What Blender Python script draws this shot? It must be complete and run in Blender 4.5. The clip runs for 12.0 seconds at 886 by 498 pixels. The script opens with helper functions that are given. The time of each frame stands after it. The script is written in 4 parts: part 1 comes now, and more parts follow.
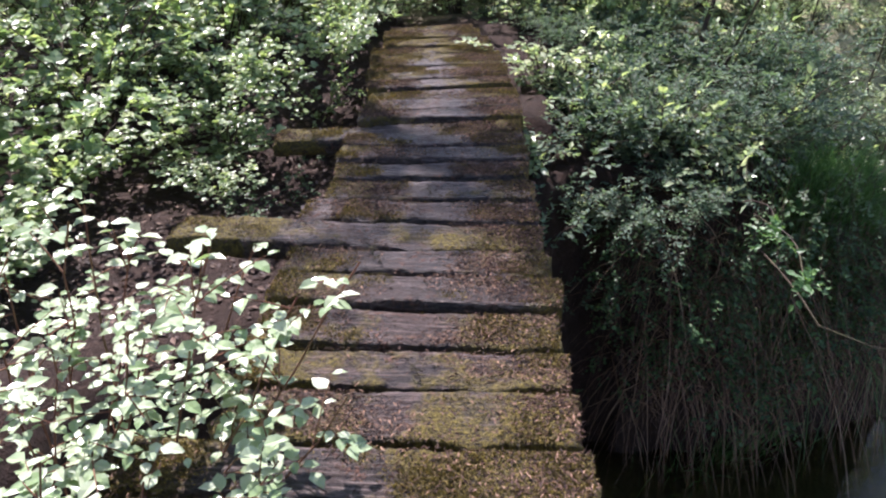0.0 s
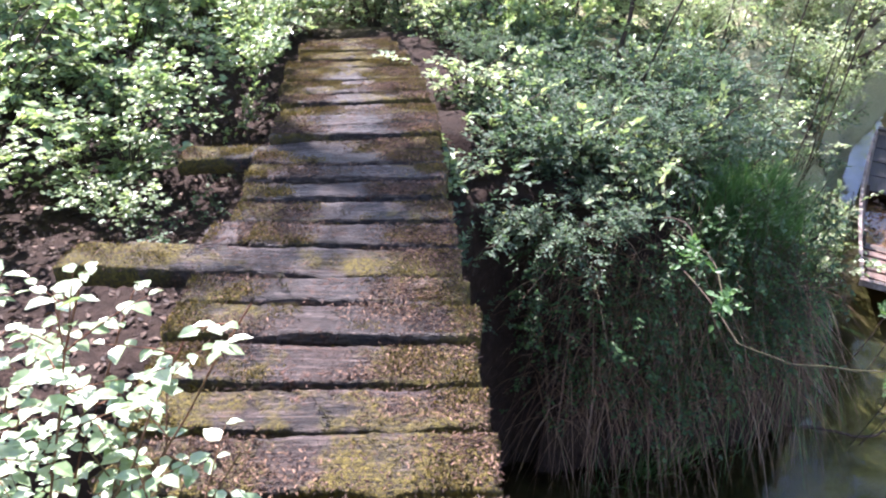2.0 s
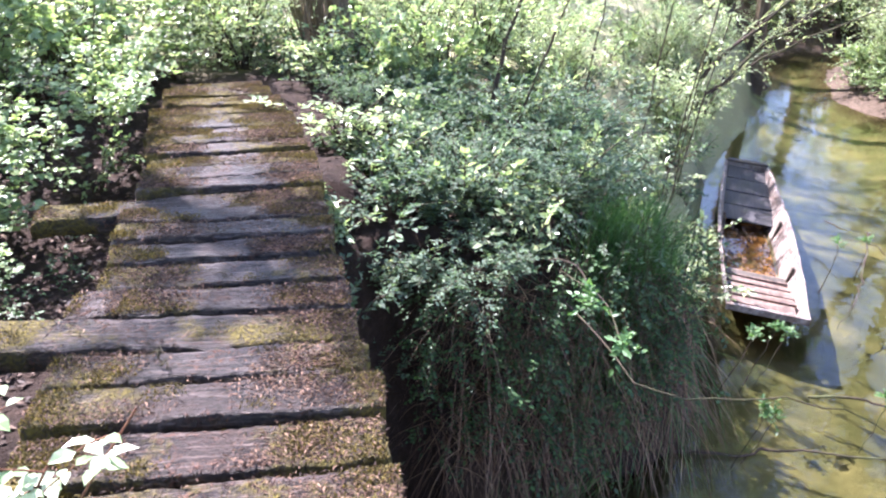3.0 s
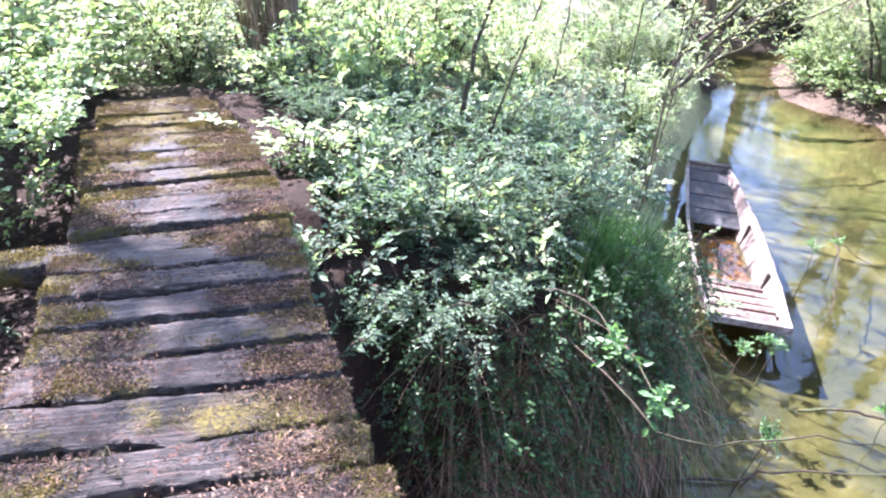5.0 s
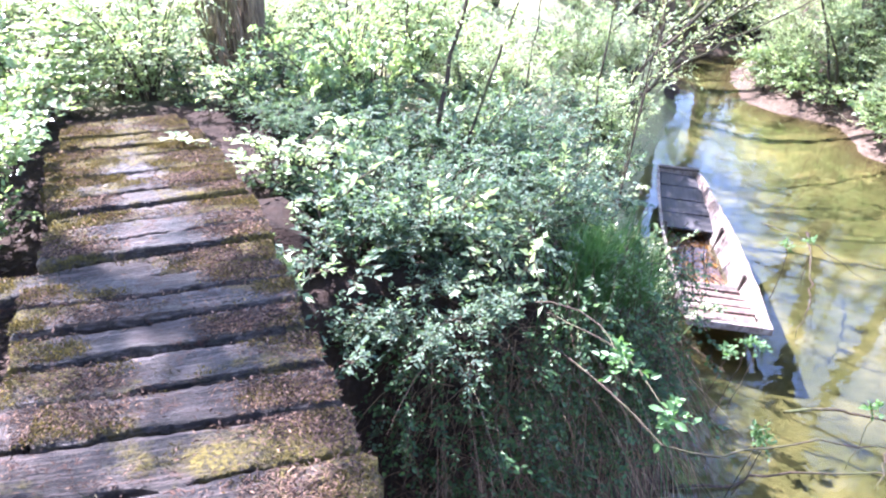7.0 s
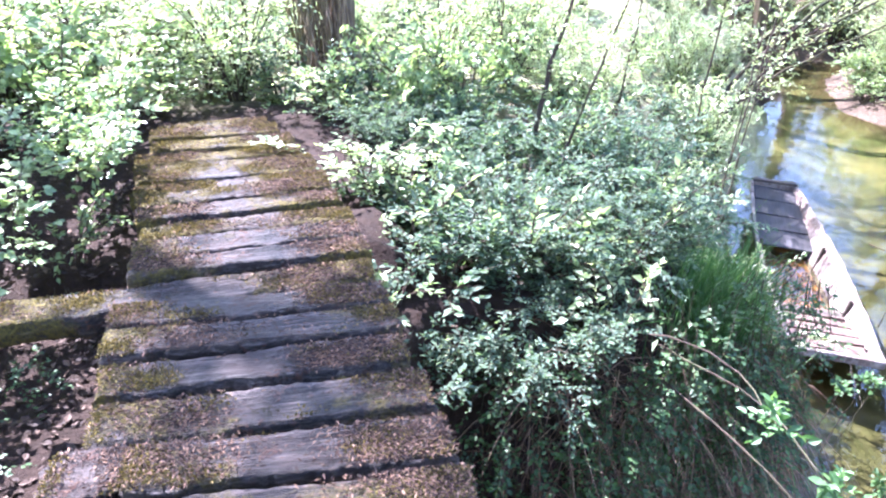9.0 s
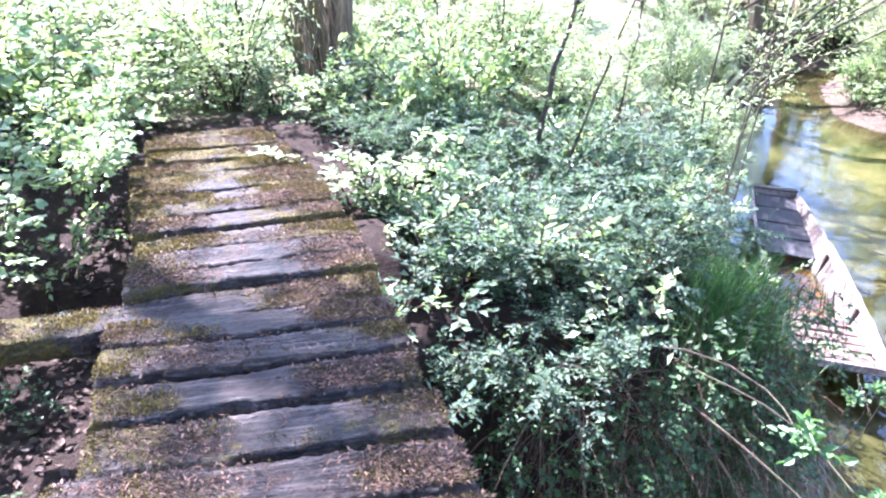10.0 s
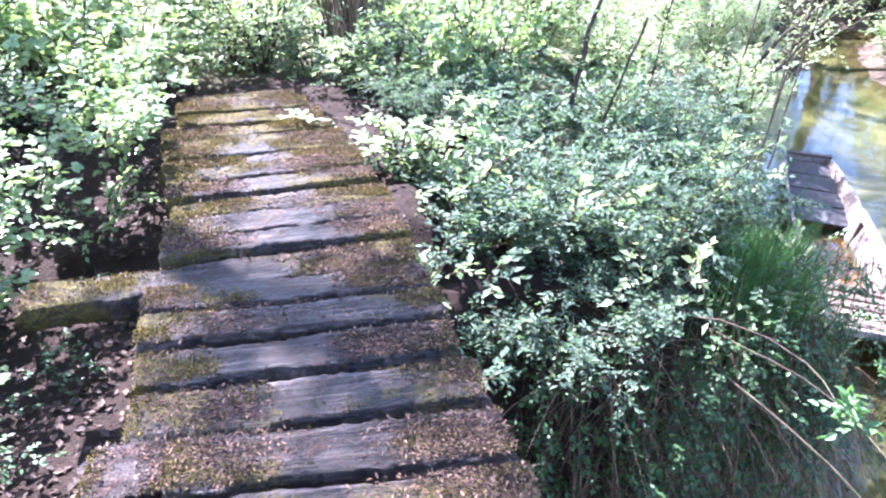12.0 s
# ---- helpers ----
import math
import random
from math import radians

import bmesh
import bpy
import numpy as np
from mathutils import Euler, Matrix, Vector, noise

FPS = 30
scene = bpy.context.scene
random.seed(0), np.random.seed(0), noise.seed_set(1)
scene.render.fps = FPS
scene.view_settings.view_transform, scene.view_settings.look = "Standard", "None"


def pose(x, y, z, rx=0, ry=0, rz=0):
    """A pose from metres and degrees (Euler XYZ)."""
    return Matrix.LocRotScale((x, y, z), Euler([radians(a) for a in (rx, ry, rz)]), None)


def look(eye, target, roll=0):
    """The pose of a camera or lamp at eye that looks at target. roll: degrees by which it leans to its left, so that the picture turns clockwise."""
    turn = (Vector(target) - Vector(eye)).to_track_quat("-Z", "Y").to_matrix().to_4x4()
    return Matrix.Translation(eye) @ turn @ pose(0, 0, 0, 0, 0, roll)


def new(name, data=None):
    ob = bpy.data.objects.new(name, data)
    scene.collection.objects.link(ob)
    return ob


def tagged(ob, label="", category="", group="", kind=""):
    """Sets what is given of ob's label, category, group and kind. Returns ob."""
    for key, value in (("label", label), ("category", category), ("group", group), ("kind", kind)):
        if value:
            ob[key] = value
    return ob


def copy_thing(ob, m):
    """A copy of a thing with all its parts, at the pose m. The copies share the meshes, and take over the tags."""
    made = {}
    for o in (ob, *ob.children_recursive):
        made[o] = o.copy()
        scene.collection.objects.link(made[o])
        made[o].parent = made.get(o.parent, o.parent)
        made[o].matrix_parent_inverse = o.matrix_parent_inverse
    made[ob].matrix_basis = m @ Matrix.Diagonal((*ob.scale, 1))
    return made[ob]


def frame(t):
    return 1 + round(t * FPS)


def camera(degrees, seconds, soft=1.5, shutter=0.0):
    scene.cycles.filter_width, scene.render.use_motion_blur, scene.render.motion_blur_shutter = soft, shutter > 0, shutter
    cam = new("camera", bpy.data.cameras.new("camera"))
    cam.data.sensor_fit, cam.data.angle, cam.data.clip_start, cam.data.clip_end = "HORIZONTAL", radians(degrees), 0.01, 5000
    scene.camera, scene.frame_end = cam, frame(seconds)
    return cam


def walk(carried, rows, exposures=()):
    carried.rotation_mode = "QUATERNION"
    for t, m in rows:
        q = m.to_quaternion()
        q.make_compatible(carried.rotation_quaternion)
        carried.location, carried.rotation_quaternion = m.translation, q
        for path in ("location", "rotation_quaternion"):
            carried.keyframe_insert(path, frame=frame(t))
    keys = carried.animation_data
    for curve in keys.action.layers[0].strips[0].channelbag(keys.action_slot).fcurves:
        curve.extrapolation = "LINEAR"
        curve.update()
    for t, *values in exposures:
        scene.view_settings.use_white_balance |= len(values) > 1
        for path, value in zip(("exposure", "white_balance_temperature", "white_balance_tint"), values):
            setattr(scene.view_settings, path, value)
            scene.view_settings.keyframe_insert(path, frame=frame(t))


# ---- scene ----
cam = camera(60.2, 12.0, soft=2.2)
PATH = [
    (0, (0.852, 0.859, 1.541), (0.487, 2.562, 0.558), -2.4),
    (0.5, (0.88, 0.907, 1.508), (0.695, 2.651, 0.547), -1.5),
    (1, (0.863, 0.95, 1.537), (0.679, 2.651, 0.502), -1.7),
    (1.5, (0.845, 0.965, 1.544), (0.593, 2.68, 0.546), -1.4),
    (2, (0.878, 1.023, 1.514), (0.698, 2.768, 0.553), -0.2),
    (2.5, (0.878, 1.117, 1.527), (0.815, 2.894, 0.613), -0.0),
    (3, (0.79, 1.185, 1.524), (0.936, 2.977, 0.648), 1.8),
    (4.8, (0.651, 1.7, 1.437), (0.906, 3.483, 0.567), 1.8),
    (5, (0.629, 1.725, 1.441), (0.918, 3.505, 0.576), 1.7),
    (5.5, (0.619, 1.735, 1.427), (0.849, 3.521, 0.555), 0.1),
    (6, (0.636, 1.771, 1.413), (0.881, 3.562, 0.559), -0.3),
    (6.5, (0.65, 1.772, 1.4), (1.103, 3.54, 0.584), 1.4),
    (7, (0.541, 1.854, 1.407), (0.918, 3.631, 0.571), 0.8),
    (7.5, (0.426, 1.946, 1.41), (0.631, 3.756, 0.584), -0.1),
    (7.7, (0.408, 1.968, 1.394), (0.621, 3.773, 0.561), 0.9),
    (9.3, (0.396, 2.232, 1.367), (0.61, 4.035, 0.529), 0.6),
    (9.5, (0.39, 2.252, 1.36), (0.611, 4.065, 0.546), 0.2),
    (10, (0.357, 2.31, 1.332), (0.586, 4.123, 0.517), 0.4),
    (10.5, (0.334, 2.377, 1.314), (0.572, 4.156, 0.433), 1.2),
    (11, (0.334, 2.389, 1.316), (0.569, 4.162, 0.42), 1.1),
    (11.5, (0.335, 2.372, 1.319), (0.58, 4.143, 0.423), 1.1),
    (12, (0.31, 2.343, 1.341), (0.477, 4.119, 0.437), 0.2),
]

EXPOSURES = [(0.0, 1.8, 6150, 28), (0.8, 2.25, 6100, 28), (1.5, 2.5, 6050, 28), (3.0, 2.92, 5900, 28), (5.0, 3.36, 5720, 29), (12.0, 3.58, 5400, 31)]
walk(cam, [(t, look(eye, target, roll)) for t, eye, target, roll in PATH], EXPOSURES)

# world and sun
SUN_AZ, SUN_EL = radians(-38), radians(52)      # from +y towards +x; above the horizon
world = bpy.data.worlds.new("sky")
scene.world = world
world.use_nodes = True
wn = world.node_tree.nodes
sky = wn.new("ShaderNodeTexSky")
sky.sky_type, sky.sun_disc = "NISHITA", False
sky.sun_elevation, sky.sun_rotation = SUN_EL, SUN_AZ
world.node_tree.links.new(sky.outputs[0], wn["Background"].inputs[0])
wn["Background"].inputs[1].default_value = 0.095
sun_data = bpy.data.lights.new("sun", "SUN")
sun_data.energy, sun_data.angle, sun_data.color = 4.4, radians(0.6), (1.0, 0.95, 0.88)
sun = new("sun", sun_data)
toward = Vector((math.sin(SUN_AZ) * math.cos(SUN_EL), math.cos(SUN_AZ) * math.cos(SUN_EL), math.sin(SUN_EL)))
sun.matrix_world = look(toward * 40, (0, 0, 0))

WATER = -2.62

# ---------------- materials ----------------
def material(name, rough=0.6, metal=0.0, spec=0.5):
    m = bpy.data.materials.new(name)
    m.use_nodes = True
    p = m.node_tree.nodes["Principled BSDF"]
    p.inputs["Roughness"].default_value, p.inputs["Metallic"].default_value = rough, metal
    p.inputs["Specular IOR Level"].default_value = spec
    return m, m.node_tree.nodes, m.node_tree.links, p


def noise_node(n, l, scale, detail=6.0, rough=0.6, vector=None, stretch=None):
    t = n.new("ShaderNodeTexNoise")
    t.inputs["Scale"].default_value, t.inputs["Detail"].default_value, t.inputs["Roughness"].default_value = scale, detail, rough
    if vector is not None:
        if stretch:
            mp = n.new("ShaderNodeMapping")
            mp.inputs["Scale"].default_value = stretch
            l.new(vector, mp.inputs["Vector"])
            vector = mp.outputs[0]
        l.new(vector, t.inputs["Vector"])
    return t.outputs["Fac"]


def ramp(n, l, fac, stops):
    r = n.new("ShaderNodeValToRGB")
    while len(r.color_ramp.elements) < len(stops):
        r.color_ramp.elements.new(0.5)
    for e, (p, c) in zip(r.color_ramp.elements, stops):
        e.position, e.color = p, (*c, 1) if len(c) == 3 else c
    l.new(fac, r.inputs[0])
    return r.outputs[0]


def grey(v):
    return (v, v, v)


def mix(n, l, fac, a, b, kind="MIX"):
    m = n.new("ShaderNodeMix")
    m.data_type, m.blend_type = "RGBA", kind
    for sock, v in ((m.inputs[0], fac), (m.inputs[6], a), (m.inputs[7], b)):
        if isinstance(v, (int, float)):
            sock.default_value = v
        elif isinstance(v, tuple):
            sock.default_value = (*v, 1)
        else:
            l.new(v, sock)
    return m.outputs[2]


def maths(n, l, op, a, b):
    m = n.new("ShaderNodeMath")
    m.operation = op
    for sock, v in zip(m.inputs, (a, b)):
        if isinstance(v, (int, float)):
            sock.default_value = v
        else:
            l.new(v, sock)
    return m.outputs[0]


def bump(n, l, height, strength, dist, p):
    b = n.new("ShaderNodeBump")
    b.inputs["Strength"].default_value, b.inputs["Distance"].default_value = strength, dist
    l.new(height, b.inputs["Height"])
    l.new(b.outputs[0], p.inputs["Normal"])


def leaf_material(name, dark, light, trans=0.4, rough=0.42, hue2=None):
    """Leaf: each one a shade of its own; lets some light through."""
    m, n, l, p = material(name, rough)
    geo = n.new("ShaderNodeNewGeometry")
    info = n.new("ShaderNodeObjectInfo")
    r = maths(n, l, "FRACT", maths(n, l, "ADD", geo.outputs["Random Per Island"], info.outputs["Random"]), 0.0)
    col = ramp(n, l, r, [(0.0, dark), (0.6, light), (1.0, hue2 or light)])
    tc = n.new("ShaderNodeTexCoord")
    blotch = noise_node(n, l, 9.0, 3.0, 0.6, tc.outputs["Object"])
    col = mix(n, l, ramp(n, l, blotch, [(0.35, grey(0.0)), (0.75, grey(0.35))]), col, tuple(c * 0.45 for c in dark))
    l.new(col, p.inputs["Base Color"])
    tr = n.new("ShaderNodeBsdfTranslucent")
    tcol = mix(n, l, 1.0, col, (1.22, 1.28, 0.74), "MULTIPLY")
    l.new(tcol, tr.inputs["Color"])
    ms = n.new("ShaderNodeMixShader")
    ms.inputs[0].default_value = trans
    l.new(p.outputs[0], ms.inputs[1]), l.new(tr.outputs[0], ms.inputs[2])
    l.new(ms.outputs[0], n["Material Output"].inputs["Surface"])
    return m


M_PRIVET = leaf_material("privet_leaf", (0.047, 0.088, 0.057), (0.108, 0.170, 0.112), 0.42, 0.66, (0.165, 0.25, 0.135))
M_BRAMBLE = leaf_material("bramble_leaf", (0.18, 0.27, 0.12), (0.36, 0.45, 0.28), 0.30, 0.28, (0.50, 0.56, 0.40))
M_CURRANT = leaf_material("currant_leaf", (0.13, 0.21, 0.10), (0.29, 0.38, 0.20), 0.45, 0.34, (0.42, 0.49, 0.24))
M_HAZEL = leaf_material("hazel_leaf", (0.19, 0.27, 0.13), (0.40, 0.49, 0.30), 0.52, 0.32, (0.58, 0.61, 0.45))
M_WILLOW = leaf_material("willow_leaf", (0.17, 0.23, 0.12), (0.35, 0.42, 0.25), 0.5, 0.36, (0.48, 0.50, 0.34))
M_GRASS = leaf_material("grass_blade", (0.035, 0.105, 0.025), (0.07, 0.17, 0.05), 0.35, 0.55, (0.12, 0.22, 0.08))
M_SPRIG = leaf_material("sprig_leaf", (0.05, 0.115, 0.04), (0.10, 0.20, 0.075), 0.42, 0.5, (0.14, 0.25, 0.08))
M_IVY = leaf_material("ivy_leaf", (0.025, 0.06, 0.02), (0.055, 0.12, 0.04), 0.35, 0.5, (0.09, 0.17, 0.05))
M_DRY = leaf_material("dry_stalk", (0.09, 0.048, 0.028), (0.22, 0.13, 0.08), 0.1, 0.8, (0.36, 0.25, 0.16))
M_DEAD = leaf_material("dead_leaf", (0.022, 0.013, 0.009), (0.075, 0.045, 0.03), 0.05, 0.8, (0.15, 0.095, 0.065))
M_LITTER = leaf_material("litter_flake", (0.022, 0.010, 0.007), (0.090, 0.046, 0.028), 0.05, 0.8, (0.32, 0.20, 0.13))
M_MOSSTUFT = leaf_material("moss_tuft", (0.04, 0.032, 0.012), (0.12, 0.092, 0.028), 0.2, 0.85, (0.27, 0.20, 0.06))


def bark_material(name, dark, light, scale=14.0):
    m, n, l, p = material(name, 0.85, spec=0.25)
    tc = n.new("ShaderNodeTexCoord")
    g = noise_node(n, l, scale, 8.0, 0.65, tc.outputs["Object"], (1, 1, 0.18))
    big = noise_node(n, l, 2.2, 3.0, 0.5, tc.outputs["Object"])
    col = ramp(n, l, g, [(0.3, dark), (0.7, light)])
    col = mix(n, l, ramp(n, l, big, [(0.45, grey(0.0)), (0.7, grey(0.5))]), col, (0.07, 0.10, 0.03))
    l.new(col, p.inputs["Base Color"])
    bump(n, l, g, 0.9, 0.012, p)
    return m


M_BARK = bark_material("bark", (0.045, 0.033, 0.024), (0.25, 0.185, 0.13))
M_SHOOT = bark_material("shoot_bark", (0.08, 0.055, 0.035), (0.27, 0.20, 0.13), 40.0)
M_TWIG = bark_material("twig_bark", (0.022, 0.015, 0.011), (0.08, 0.055, 0.040), 40.0)
M_STEM_RED = bark_material("bramble_stem", (0.10, 0.035, 0.025), (0.24, 0.12, 0.07), 60.0)


def plank_material():
    """Old damp sleeper: dark grain, trodden smooth in the middle, moss creeping in from both ends."""
    m, n, l, p = material("old_plank", 0.5, spec=0.30)
    tc, info = n.new("ShaderNodeTexCoord"), n.new("ShaderNodeObjectInfo")
    shift = n.new("ShaderNodeVectorMath")
    shift.operation = "ADD"
    sc = n.new("ShaderNodeVectorMath")
    sc.operation = "SCALE"
    sc.inputs[0].default_value = (17.0, 31.0, 9.0)
    l.new(info.outputs["Random"], sc.inputs["Scale"])
    l.new(tc.outputs["Object"], shift.inputs[0]), l.new(sc.outputs[0], shift.inputs[1])
    v = shift.outputs[0]
    grain = noise_node(n, l, 34.0, 8.0, 0.78, v, (0.05, 1.9, 1.0))
    fine = noise_node(n, l, 90.0, 5.0, 0.7, v, (0.15, 1.5, 1.0))
    wood = ramp(n, l, grain, [(0.34, (0.004, 0.004, 0.004)), (0.48, (0.030, 0.027, 0.026)), (0.62, (0.14, 0.122, 0.114))])
    wood = mix(n, l, info.outputs["Random"], wood, mix(n, l, 1.0, wood, (1.15, 0.97, 0.88), "MULTIPLY"))
    wood = mix(n, l, 1.0, wood, ramp(n, l, fine, [(0.36, grey(0.1)), (0.5, grey(0.8)), (0.68, grey(1.8))]), "MULTIPLY")
    stain = noise_node(n, l, 2.6, 4.0, 0.6, v)
    wood = mix(n, l, ramp(n, l, stain, [(0.48, grey(0.0)), (0.72, grey(0.55))]), wood, (0.055, 0.031, 0.023))
    crumb = noise_node(n, l, 42.0, 3.0, 0.8, v)
    patch = noise_node(n, l, 5.5, 5.0, 0.7, v)
    cover = maths(n, l, "MULTIPLY", ramp(n, l, crumb, [(0.5, grey(0.0)), (0.6, grey(1.0))]), ramp(n, l, patch, [(0.50, grey(0.0)), (0.62, grey(0.8))]))
    wood = mix(n, l, cover, wood, (0.17, 0.086, 0.058))
    # moss: towards the ends of the plank, broken up
    sep = n.new("ShaderNodeSeparateXYZ")
    l.new(tc.outputs["Object"], sep.inputs[0])
    side = maths(n, l, "ABSOLUTE", sep.outputs["X"], 0.0)
    m1 = noise_node(n, l, 4.2, 6.0, 0.7, v)
    grow_in = maths(n, l, "ADD", maths(n, l, "MULTIPLY", side, 0.62), maths(n, l, "ADD", maths(n, l, "MULTIPLY", m1, 1.15), maths(n, l, "MULTIPLY", info.outputs["Random"], 0.14)))
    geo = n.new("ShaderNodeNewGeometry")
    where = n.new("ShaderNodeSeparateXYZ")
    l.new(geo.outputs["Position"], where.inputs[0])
    # moss thickens to the far end; its yellow also stands in for sun there
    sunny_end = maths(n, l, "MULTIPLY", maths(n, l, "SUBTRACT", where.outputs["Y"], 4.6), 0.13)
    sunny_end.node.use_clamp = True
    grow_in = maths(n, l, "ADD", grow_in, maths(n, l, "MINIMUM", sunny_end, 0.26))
    # extra moss on near right planks, painting in part of their sunlit brightness
    near_sun_moss = maths(n, l, "MULTIPLY", maths(n, l, "SUBTRACT", 2.95, where.outputs["Y"]), 0.5)
    near_sun_moss.node.use_clamp = True
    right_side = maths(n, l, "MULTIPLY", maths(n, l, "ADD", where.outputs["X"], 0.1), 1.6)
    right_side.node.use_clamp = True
    grow_in = maths(n, l, "ADD", grow_in, maths(n, l, "MULTIPLY", right_side, maths(n, l, "MINIMUM", near_sun_moss, 0.24)))
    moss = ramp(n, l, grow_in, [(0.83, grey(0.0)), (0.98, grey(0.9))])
    tuft = noise_node(n, l, 70.0, 4.0, 0.75, v)
    moss = maths(n, l, "MULTIPLY", moss, ramp(n, l, tuft, [(0.32, grey(0.2)), (0.5, grey(1.0))]))
    mosscol = ramp(n, l, tuft, [(0.3, (0.045, 0.036, 0.010)), (0.55, (0.16, 0.128, 0.026)), (0.8, (0.32, 0.25, 0.06))])
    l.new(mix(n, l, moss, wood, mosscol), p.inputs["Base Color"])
    rr = maths(n, l, "ADD", ramp(n, l, fine, [(0.3, grey(0.42)), (0.7, grey(0.66))]), maths(n, l, "MULTIPLY", maths(n, l, "MAXIMUM", moss, cover), 0.4))
    l.new(rr, p.inputs["Roughness"])
    h = maths(n, l, "ADD", maths(n, l, "MULTIPLY", grain, 0.6), maths(n, l, "ADD", maths(n, l, "MULTIPLY", fine, 0.3), maths(n, l, "MULTIPLY", maths(n, l, "MULTIPLY", maths(n, l, "MAXIMUM", moss, cover), tuft), 1.6)))
    bump(n, l, h, 1.0, 0.03, p)
    return m


M_PLANK = plank_material()


def wood_material(name, dark, light, paint=None, rust=None):
    m, n, l, p = material(name, 0.7)
    tc = n.new("ShaderNodeTexCoord")
    g = noise_node(n, l, 16.0, 8.0, 0.7, tc.outputs["Object"], (1.5, 0.15, 1.2))
    col = ramp(n, l, g, [(0.3, dark), (0.7, light)])
    if paint:
        w = noise_node(n, l, 7.0, 7.0, 0.75, tc.outputs["Object"])
        col = mix(n, l, ramp(n, l, w, [(0.40, grey(1.0)), (0.56, grey(0.0))]), col, paint)
    if rust:
        w = noise_node(n, l, 3.0, 6.0, 0.7, tc.outputs["Object"])
        col = mix(n, l, ramp(n, l, w, [(0.38, grey(0.0)), (0.55, grey(0.9))]), col, rust)
    l.new(col, p.inputs["Base Color"])
    bump(n, l, g, 0.7, 0.006, p)
    return m


M_BOAT = wood_material("boat_wood", (0.06, 0.04, 0.032), (0.17, 0.125, 0.105), (0.25, 0.215, 0.195))
M_BOATFLOOR = wood_material("boat_floor", (0.07, 0.042, 0.03), (0.24, 0.15, 0.11), None, (0.42, 0.17, 0.05))
M_BOATBOARD = wood_material("boat_board", (0.03, 0.019, 0.015), (0.13, 0.080, 0.062), (0.17, 0.118, 0.095))
M_BOATDECK = wood_material("boat_deck", (0.012, 0.012, 0.014), (0.055, 0.050, 0.054))
M_BEAM = wood_material("beam_wood", (0.02, 0.016, 0.013), (0.09, 0.07, 0.055))


def soil_material():
    m, n, l, p = material("soil", 0.9, spec=0.2)
    tc = n.new("ShaderNodeTexCoord")
    v = tc.outputs["Object"]
    a, b, c = noise_node(n, l, 1.1, 6.0, 0.6, v), noise_node(n, l, 14.0, 8.0, 0.7, v), noise_node(n, l, 60.0, 4.0, 0.7, v)
    col = ramp(n, l, b, [(0.3, (0.018, 0.012, 0.009)), (0.55, (0.036, 0.022, 0.016)), (0.8, (0.085, 0.055, 0.040))])
    green = ramp(n, l, c, [(0.3, (0.05, 0.085, 0.02)), (0.7, (0.19, 0.24, 0.08))])
    sep = n.new("ShaderNodeSeparateXYZ")
    l.new(v, sep.inputs[0])
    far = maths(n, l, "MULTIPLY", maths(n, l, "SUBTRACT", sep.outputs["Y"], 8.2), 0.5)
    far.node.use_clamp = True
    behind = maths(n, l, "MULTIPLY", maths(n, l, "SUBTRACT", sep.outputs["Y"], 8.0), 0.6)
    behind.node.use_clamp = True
    wet = maths(n, l, "MULTIPLY", maths(n, l, "SUBTRACT", WATER - 0.02, sep.outputs["Z"]), 8.0)
    wet.node.use_clamp = True
    behind = maths(n, l, "MULTIPLY", behind, maths(n, l, "LESS_THAN", sep.outputs["X"], 9.0))
    # pale grassy floor beyond the bridge, sunlit washed-out brightness put into the colour
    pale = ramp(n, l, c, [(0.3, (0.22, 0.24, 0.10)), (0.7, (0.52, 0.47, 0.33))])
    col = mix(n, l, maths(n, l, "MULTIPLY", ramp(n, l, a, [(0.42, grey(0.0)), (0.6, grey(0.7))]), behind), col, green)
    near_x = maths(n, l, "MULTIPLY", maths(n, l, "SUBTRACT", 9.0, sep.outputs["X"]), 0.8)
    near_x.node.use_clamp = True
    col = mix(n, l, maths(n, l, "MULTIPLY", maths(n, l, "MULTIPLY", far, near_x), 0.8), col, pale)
    mud = ramp(n, l, b, [(0.3, (0.035, 0.026, 0.018)), (0.7, (0.16, 0.115, 0.085))])
    over = maths(n, l, "MULTIPLY", maths(n, l, "SUBTRACT", sep.outputs["X"], 9.4), 2.0)
    over.node.use_clamp = True
    col = mix(n, l, over, col, mud)
    bed = ramp(n, l, a, [(0.38, (0.085, 0.085, 0.045)), (0.5, (0.135, 0.125, 0.075)), (0.62, (0.23, 0.195, 0.12))])
    col = mix(n, l, wet, col, bed)
    l.new(col, p.inputs["Base Color"])
    bump(n, l, maths(n, l, "ADD", b, maths(n, l, "MULTIPLY", c, 0.5)), 1.0, 0.05, p)
    return m


M_SOIL = soil_material()


